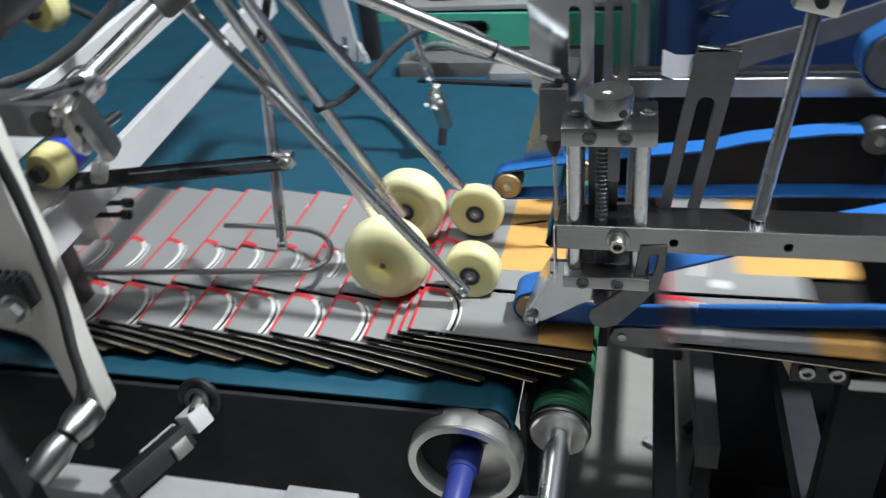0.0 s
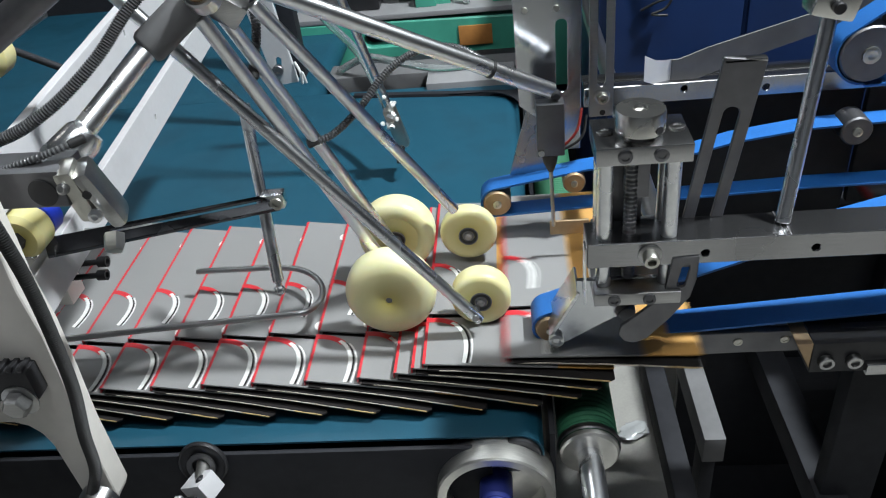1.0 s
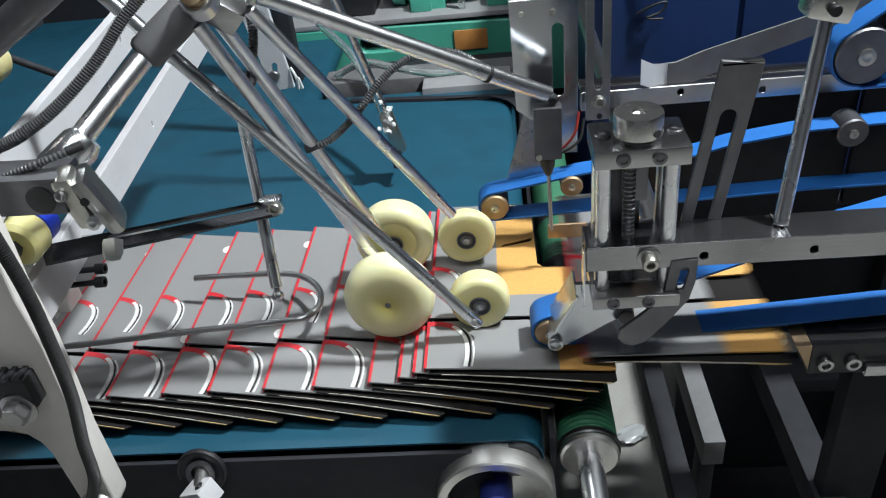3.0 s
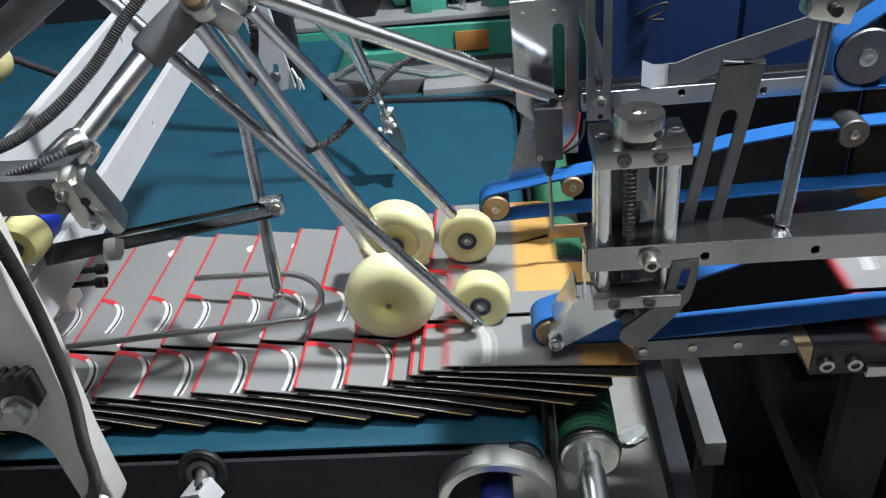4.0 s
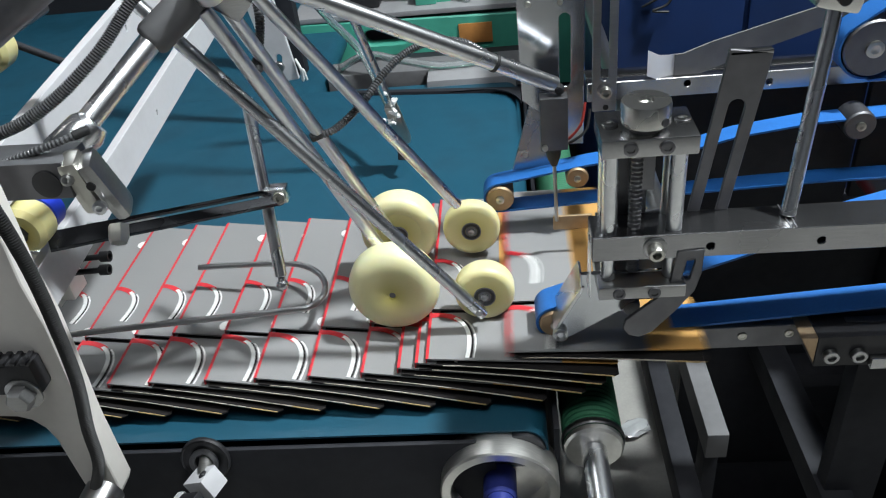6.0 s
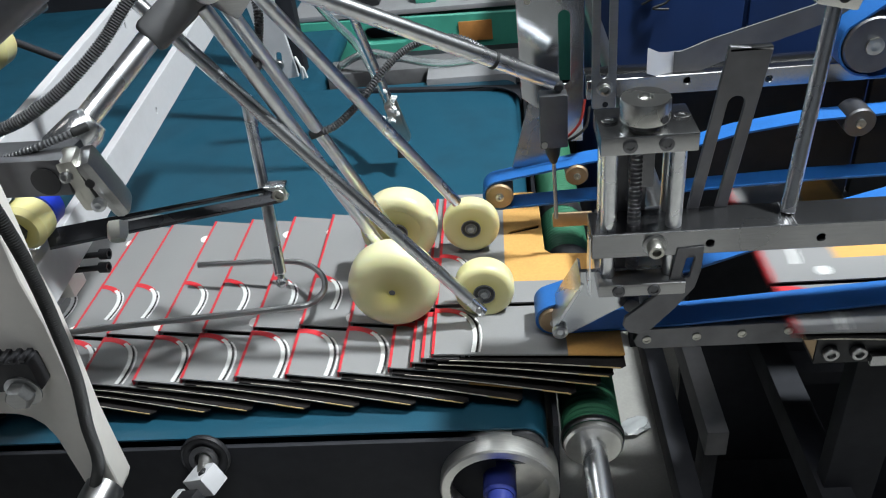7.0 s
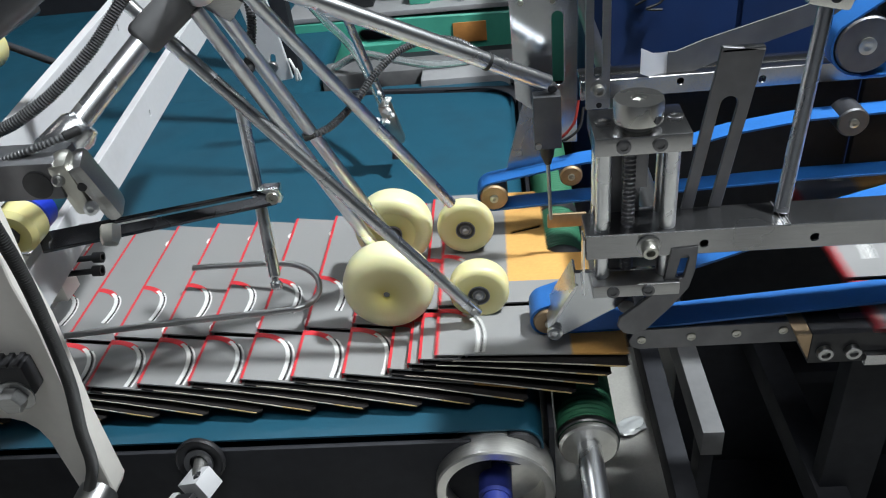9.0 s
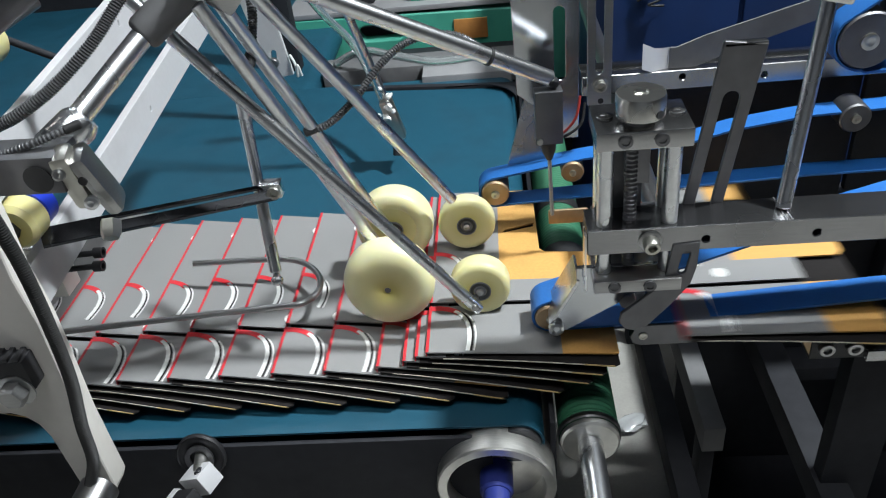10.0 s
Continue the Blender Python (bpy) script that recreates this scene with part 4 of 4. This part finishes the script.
def sensor():
    t = thing("sensor_mount", "polished steel sensor panel with a long slot", "panel", (0.04, 0.175, 0.96))
    part("panel", prism([(-0.042, -0.030), (-0.012, -0.055), (-0.012, -0.1), (0.040, -0.1), (0.042, 0.118), (-0.045, 0.118)], -0.003, 0.0, 0.0006, holes=[slot(0.016, 0.036, 0.042, 0.0075, 90)]), POLISHED, t, "polished panel")
    part("bent_top", box(-0.045, 0.034, 0.0, 0.03, 0.1165, 0.1195, 0.0008), CHROME, t)
    for x in (-0.030, 0.010):
        bolt("panel_screw", (x, -0.003, 0.100), (x, -0.03, 0.100), 0.004, 0.003, ZINC, t)
    part("gusset", prism([(-0.030, -0.03), (0.0, -0.03), (0.0, -0.14), (-0.060, -0.14)], 0.004, 0.008, 0.0006), PLATE, t)
    return t


sensor()


def probe():
    t = thing("photo_sensor", "black photo sensor with a thin steel probe", "sensor", (0.036, 0.100, 0.93))
    part("body", box(-0.018, 0.017, -0.010, 0.012, -0.036, 0.036, 0.0015), DULL, t, "dark grey sensor body")
    part("neck", lathe([(0, 0), (0.011, 0), (0.009, 0.5), (0.004, 1), (0, 1)], (-0.002, 0, -0.036), (-0.001, 0, -0.062), 20), RUBBER, t)
    part("probe", rod((-0.001, 0, -0.060), (0.001, 0, -0.150), 0.0026), STEEL, t, "thin steel probe")
    part("screw", lathe([(0, 0), (0.004, 0), (0.004, 1), (0, 1)], (-0.013, -0.0105, -0.030), (-0.013, -0.014, -0.030), 12), ZINC, t)
    part("contact", box(-0.004, 0.050, 0.002, 0.007, -0.166, -0.144, 0.002), BRASS, t, "bronze contact tongue")
    part("wire", tube([(0.006, 0, -0.030), (0.020, -0.002, -0.022), (0.034, 0.0, -0.004), (0.040, 0.01, 0.02)], 0.0018), REDWIRE, t, "red wire")
    part("wire", tube([(0.006, 0, -0.034), (0.022, -0.002, -0.028), (0.040, 0.0, -0.014), (0.046, 0.01, 0.01)], 0.0018), RUBBER, t)
    return t


probe()


def sensor_arm():
    a, b = Vector((-0.275, -0.015, 1.172)), Vector((0.039, 0.108, 0.977))
    t = thing("sensor_rod", "chrome rod carrying the photo sensor", "rod", a)
    part("bar", rod((0, 0, 0), b - a, 0.0102), CHROME, t)
    c = (b - a) * 0.76
    n = (b - a).normalized()
    part("cable_tie", lathe([(0.0104, 0), (0.0114, 0), (0.0114, 1), (0.0104, 1)], c, c + n * 0.004, 20), RUBBER, t, "black cable tie")
    part("end_screw", rod(b - a + Vector((0.004, -0.012, -0.004)), b - a + Vector((0.004, -0.002, -0.002)), 0.006), BLACKOX, t)
    return t


sensor_arm()


# ---- far background ----
def motor():
    t = thing("gear_motor", "sea-green electric motor on a green cast base", "motor", (-0.29, 1.40, 0.033))
    holes = [slot(-0.26, 0.575, 0.05, 0.018), slot(-0.07, 0.585, 0.045, 0.022)]
    part("base", prism([(-0.34, 0.50), (0.52, 0.45), (0.52, 0.60), (0.40, 0.625), (-0.34, 0.64)], -0.02, 0.03, 0.004, holes=holes), MOTOR, t, "green cast base frame")
    part("base_top", box(-0.34, 0.42, -0.02, 0.30, 0.640, 0.655, 0.003), GREYPAINT, t, "grey top plate")
    # Black block added in place of the dark shadows beside the motor.
    part("motor_shade", box(-0.185, -0.085, 0.03, 0.22, 0.6555, 0.80, 0.008), BLACKOX, t, "black block for the shadows beside the motor")
    part("plinth", box(-0.34, 0.52, 0.06, 0.30, -0.033, 0.50, 0.003), DARK, t)
    body = [(0, 0), (0.075, 0), (0.082, 0.05)]
    for i in range(16):
        s = 0.06 + i * 0.055
        body += [(0.082, s), (0.092, s + 0.004), (0.092, s + 0.022), (0.082, s + 0.026)]
    body += [(0.082, 0.95), (0.07, 1), (0, 1)]
    part("stator", lathe(body, (0.0, 0.14, 0.735), (0.24, 0.14, 0.735), 36), MOTOR, t, "ribbed green motor body")
    part("end_bell", lathe([(0, 0), (0.03, 0), (0.085, 0.4), (0.09, 1), (0, 1)], (-0.06, 0.14, 0.735), (0.0, 0.14, 0.735), 32), MOTOR, t)
    part("terminal_box", box(0.02, 0.12, 0.04, 0.09, 0.645, 0.69, 0.004), MOTOR, t)
    part("eye", lathe([(0.010, 0), (0.018, 0), (0.018, 1), (0.010, 1)], (0.05, 0.04, 0.665), (0.05, 0.022, 0.665), 20), BLACKOX, t)
    for x in (0.05, 0.27):
        part("foot", box(x - 0.03, x + 0.03, 0.02, 0.24, 0.655, 0.70, 0.004), MOTOR, t)
    part("coupling_guard", box(0.385, 0.475, -0.06, -0.021, 0.42, 0.66, 0.012), MOTOR, t, "green coupling guard")
    part("name_plate", box(0.14, 0.235, -0.026, -0.0205, 0.550, 0.607, 0.001), ORANGE, t, "faded orange label")
    return t


motor()


def far_clamp_rod():
    t = thing("stop_rod", "thin chrome rod with a clamp tied in white cord", "rod", (-0.296, 0.50, 1.03))
    part("bar", rod((0, 0, 0), (0.078, 0.03, -0.33), 0.0075), CHROME, t)
    part("clamp", box(-0.012, 0.012, -0.012, 0.012, -0.05, 0.03, 0.004, m=pose(0.066, 0.012, -0.27, 0, -14, 0)), ZINC, t)
    for k, (x, z, s) in enumerate(((0.054, -0.212, 0.004), (0.070, -0.226, 0.0065), (0.064, -0.246, 0.0075), (0.060, -0.268, 0.0065), (0.048, -0.262, 0.004), (0.072, -0.258, 0.004))):
        bm = bmesh.new()
        bmesh.ops.create_icosphere(bm, subdivisions=2, radius=s)
        for v in bm.verts:
            v.co = v.co * (1 + 1.1 * noise.noise(v.co * 150 + Vector((k, 0, 0)))) + Vector((x, -0.004, z))
        part("cord_knot", bm, TIE, t, "knotted white cord")
    part("end_screw", rod((0.072, 0.004, -0.315), (0.070, -0.010, -0.345), 0.008), BLACKOX, t)
    part("hanger", rod((0, 0, 0), (-0.03, 0.0, 0.4), 0.0075), CHROME, t)
    return t


far_clamp_rod()


def clear_tube(points, r, label):
    t = thing("air_tube", label, "tube", points[0], "air tubes")
    part("tube", tube([Vector(p) - Vector(points[0]) for p in points], r, 10), CLEAR, t)
    return t


clear_tube([(-0.40, 0.62, 1.02), (-0.36, 0.64, 0.93), (-0.31, 0.66, 0.85), (-0.27, 0.60, 0.80), (-0.238, 0.525, 0.765)], 0.008, "clear plastic air tube")
clear_tube([(-0.44, 1.06, 0.657), (-0.36, 1.02, 0.70), (-0.28, 1.00, 0.69), (-0.18, 0.99, 0.671), (-0.08, 1.0, 0.671)], 0.010, "clear plastic air tube")
clear_tube([(-0.13, 1.42, 0.95), (-0.125, 1.42, 0.78), (-0.12, 1.42, 0.612)], 0.010, "clear plastic air tube")
solid("grey_ledge", box(-0.47, 0.02, 1.03, 1.12, 0.59, 0.648, 0.004), DUSTY, "dusty grey ledge behind the belt", "ledge")
solid("grey_shelf", box(-0.21, 0.0, 0.92, 1.025, 0.62, 0.662, 0.004), GREYPAINT, "grey painted shelf plate behind the belt", "shelf")
solid("dark_crossmember", box(-0.47, 0.05, 0.95, 1.34, 0.40, 0.58, 0.004), DARK, "dark crossmember behind the belt", "beam")


def upper_carrier():
    t = thing("upper_carrier", "dark side frame carrying the upper belts and pulleys", "machine frame", (0.49, 0.245, 0.0))
    # Plain panel added for dark machinery; covers the brighter cabinet behind.
    part("lower_panel", box(-0.325, -0.001, 0.012, 0.022, 0.66, 0.892, 0.002), DARK, t, "black panel for the dark machinery under the back rail")
    part("side_plate", box(0.0, 8.0, 0.0, 0.014, 0.70, 1.22, 0.003), DARK, t, "dark painted side plate")
    part("post", box(0.10, 0.16, 0.015, 0.06, 0.0, 1.20, 0.003), DARK, t)
    part("post", box(7.8, 7.86, 0.015, 0.06, 0.0, 1.20, 0.003), DARK, t)
    return t


upper_carrier()


def cabinet():
    t = thing("control_cabinet", "navy blue steel cabinet with loose wires", "cabinet", (0.65, 0.75, 0.0))
    part("body", box(-0.48, 7.0, 0.0, 0.5, 0.0, 1.15, 0.004), NAVY, t)
    part("door", box(-0.46, -0.20, -0.012, -0.001, 0.1, 1.12, 0.003), NAVY, t)
    part("door", box(-0.19, 0.10, -0.012, -0.001, 0.1, 1.12, 0.003), NAVY, t)
    part("door", box(0.11, 0.40, -0.012, -0.001, 0.1, 1.12, 0.003), NAVY, t)
    for z in (0.92, 0.86, 0.98):
        part("wire", tube([(-0.40, -0.02, z), (-0.37, -0.03, z + 0.018), (-0.345, -0.03, z + 0.022), (-0.355, -0.03, z + 0.004), (-0.38, -0.03, z - 0.006), (-0.35, -0.03, z - 0.010)], 0.0025), RUBBER, t)
    return t


cabinet()


def collecting_table():
    t = thing("collecting_table", "teal belted collecting table beyond the conveyor", "table", (-1.7, 1.5, 0.0))
    part("belt", band(stadium(-1.0, 0.6132, 1.19, 0.6132, 0.030, 12), 0.003, -0.5597, 0.75), TEAL, t, "dark teal belting")
    part("bed", box(-0.98, 0.96, -0.44, 0.74, 0.60, 0.64), DARK, t)
    for x in (-0.9, 0.85):
        for y in (-0.4, 0.7):
            part("leg", box(x - 0.03, x + 0.03, y - 0.03, y + 0.03, 0.0, 0.60), DARK, t)
    return t


collecting_table()
solid("guide_rod", rod((-0.62, -0.10, 1.10), (-0.41, -0.045, 1.225), 0.016), DULL, "thick dull steel rod crossing above the belt", "rod")
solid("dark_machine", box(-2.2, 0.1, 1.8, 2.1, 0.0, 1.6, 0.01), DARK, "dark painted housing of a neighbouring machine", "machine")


# ---- cartons ----
LENGTH, NEAR, FAR = 0.232, -0.103, 0.276


def sheet(x0, x1, y0, y1, z, th=0.0022):
    return box(x0, x1, y0, y1, z - th, z, 0.0)


def ribbon(pts, w, z):
    bm = bmesh.new()
    rows = []
    for i, p in enumerate(pts):
        d = (Vector(pts[min(i + 1, len(pts) - 1)]) - Vector(pts[max(i - 1, 0)])).normalized()
        n = Vector((-d.y, d.x)) * w / 2
        rows.append((bm.verts.new((p[0] + n.x, p[1] + n.y, z)), bm.verts.new((p[0] - n.x, p[1] - n.y, z))))
    for a, b in zip(rows, rows[1:]):
        bm.faces.new((a[0], a[1], b[1], b[0]))
    return bm


def oval(cx, cy, rx, ry, z, n=16):
    bm = bmesh.new()
    bm.faces.new([bm.verts.new((cx + rx * math.cos(2 * math.pi * k / n), cy + ry * math.sin(2 * math.pi * k / n), z)) for k in range(n)])
    return bm


def bow(x0, y0, x1, y1, x2, y2, n=12):
    """A smooth bow from one point to another, drawn out towards a third."""
    return [((1 - s) ** 2 * x0 + 2 * s * (1 - s) * x1 + s * s * x2, (1 - s) ** 2 * y0 + 2 * s * (1 - s) * y1 + s * s * y2) for s in (k / n for k in range(n + 1))]


def carton():
    t = thing("carton", "folded grey printed carton with red edge and white arcs", "carton", (0, 0, 0), "cartons on the belt")
    slot_y0, slot_y1 = -0.014, -0.006
    flat = Matrix(((1, 0, 0, 0), (0, 0, 1, 0), (0, -1, 0, 0), (0, 0, 0, 1)))

    def cut(outline, top, low, holes=()):
        bm = prism(outline, top, low, holes=holes)
        bm.transform(flat)
        return bm

    part("end_flap", cut([(0.0, NEAR), (0.060, NEAR - 0.002), (0.165, NEAR - 0.006), (0.165, slot_y0), (0.0, slot_y0)], 0.0, 0.0022), GREYCARD, t, "grey printed end flap")
    part("flap_tail", cut([(0.165, NEAR - 0.006), (0.226, NEAR - 0.009), (LENGTH, NEAR - 0.008), (LENGTH, slot_y0), (0.165, slot_y0)], 0.0, 0.0022), KRAFT, t, "bare kraft tail of the flap")
    body = sheet(0.0, 0.092, slot_y1, FAR, 0.0)
    part("top_panel", body, GREYCARD, t, "grey printed top panel")
    part("side_panel", sheet(0.092, 0.168, slot_y1, 0.040, 0.0), GREYCARD, t, "grey printed panel")
    glue = cut([(0.092, 0.040), (0.224, 0.040), (LENGTH, 0.050), (LENGTH, 0.088), (0.220, 0.100), (0.158, 0.104), (0.150, 0.112), (0.148, 0.262), (0.140, FAR), (0.092, FAR)], 0.0, 0.0022, [[(0.098, 0.156), (0.144, 0.170), (0.146, 0.180), (0.102, 0.163)]])
    part("glue_panel", glue, KRAFT, t, "bare kraft glue panel with a die-cut slot")
    low = cut([(0.004, NEAR - 0.003), (0.050, NEAR - 0.005), (0.120, NEAR - 0.011), (0.226, NEAR - 0.023), (LENGTH, NEAR - 0.019), (LENGTH, 0.098), (0.147, 0.106), (0.144, FAR - 0.004), (0.004, FAR - 0.004)], 0.0072, 0.0092)
    part("bottom_panel", low, BLACKCARD, t, "black printed lower panel")
    part("lower_edge", cut([(0.020, NEAR - 0.0037), (0.050, NEAR - 0.0050), (0.120, NEAR - 0.0110), (0.190, NEAR - 0.0189), (0.190, NEAR - 0.0196), (0.120, NEAR - 0.0117), (0.049, NEAR - 0.0056), (0.020, NEAR - 0.0042)], 0.0071, 0.0084), BOARDEDGE, t, "pale cut board edge")
    part("tail_edge", cut([(0.190, NEAR - 0.0189), (0.225, NEAR - 0.0229), (0.226, NEAR - 0.0240), (0.190, NEAR - 0.0199)], 0.0071, 0.0086), TANEDGE, t, "yellowish cut board edge")
    part("front_fold", box(-0.0015, 0.0, NEAR, slot_y0, -0.0084, 0.0002, 0), RED, t, "red printed fold")
    part("front_fold", box(-0.0015, 0.0, slot_y1, FAR, -0.0084, 0.0002, 0), RED, t, "red printed fold")
    part("red_edge", ribbon([(0.0012, NEAR), (0.0012, slot_y0)], 0.0020, 0.0005), RED, t, "red printed line")
    part("red_edge", ribbon([(0.0012, slot_y1), (0.0012, FAR)], 0.0020, 0.0005), RED, t, "red printed line")
    near = bow(0.010, -0.019, 0.062, -0.022, 0.050, NEAR + 0.001)
    mid = bow(0.006, 0.105, 0.050, 0.098, 0.036, 0.030)
    for pts, off in ((near, 0.008), (mid, 0.0065)):
        part("red_corner", ribbon([(0.002, pts[0][1] - 0.001)] + pts[:5], 0.009, 0.0006), RED, t, "red printed corner")
        part("white_arc", ribbon(pts[3:], 0.0052, 0.0008), WHITEINK, t, "white printed arc")
        part("black_arc", ribbon([(x + 0.0042, y) for x, y in pts[4:]], 0.0024, 0.0007), BLACKCARD, t, "black printed arc")
        part("white_arc", ribbon([(x + off, y) for x, y in pts[4:]], 0.0022, 0.0008), WHITEINK, t, "white printed arc")
    for cx, cy in ((0.067, 0.014), (0.067, 0.236)):
        part("white_spot", oval(cx, cy, 0.008, 0.010, 0.0007), WHITEINK, t, "white printed spot")
    return t


PERIOD, FIRST = 0.7135, 2.61
# way of the front edge, and its height and slope, from seconds before or after it stops under the wheels
WHEN = (-0.72, -0.62, -0.52, -0.42, -0.32, -0.22, -0.12, -0.05, 0.0, 0.2, 0.916, 1.63, 2.35, 3.06, 3.78)
WHERE = (0.378, 0.303, 0.228, 0.147, 0.062, -0.014, -0.074, -0.110, -0.124, -0.131, -0.145, -0.160, -0.192, -0.260, -0.328)
SPEED_IN, SPEED_OUT = 0.80, 0.0957


def carton_pose(s):
    if s < WHEN[0]:
        x = WHERE[0] + SPEED_IN * (WHEN[0] - s)
    elif s > WHEN[-1]:
        x = WHERE[-1] - SPEED_OUT * (s - WHEN[-1])
    else:
        x = float(np.interp(s, WHEN, WHERE))
    z = float(np.interp(s, (-0.7, -0.3, 0.0, 0.7, 1.5, 2.4, 3.1), (0.734, 0.7285, 0.724, 0.719, 0.712, 0.703, 0.700)))
    tilt = float(np.interp(s, (-0.5, -0.3, 0.0, 0.7, 1.5, 2.4, 3.1), (0.0, -0.6, 1.0, 3.0, 5.0, 7.0, 7.9)))
    return pose(x, 0, z, 0, tilt, 0)


CARTONS = []
first = carton()
for n in range(-17, 12):
    ob = first if not CARTONS else copy_thing(first, Matrix.Identity(4))
    CARTONS.append((ob, FIRST + PERIOD * n))


def motions():
    for ob, stop in CARTONS:
        keys = sorted({0.0, 10.0} | {round(stop + w, 3) for w in WHEN if 0 < stop + w < 10} | {round(stop + w, 3) for w in (0.45, 0.7, 1.3, 2.0, 2.7) if 0 < stop + w < 10})
        rows, last = [], -1
        for t in keys:
            if frame(t) != last:
                rows.append((t, carton_pose(t - stop)))
                last = frame(t)
        walk(ob, rows)


motions()
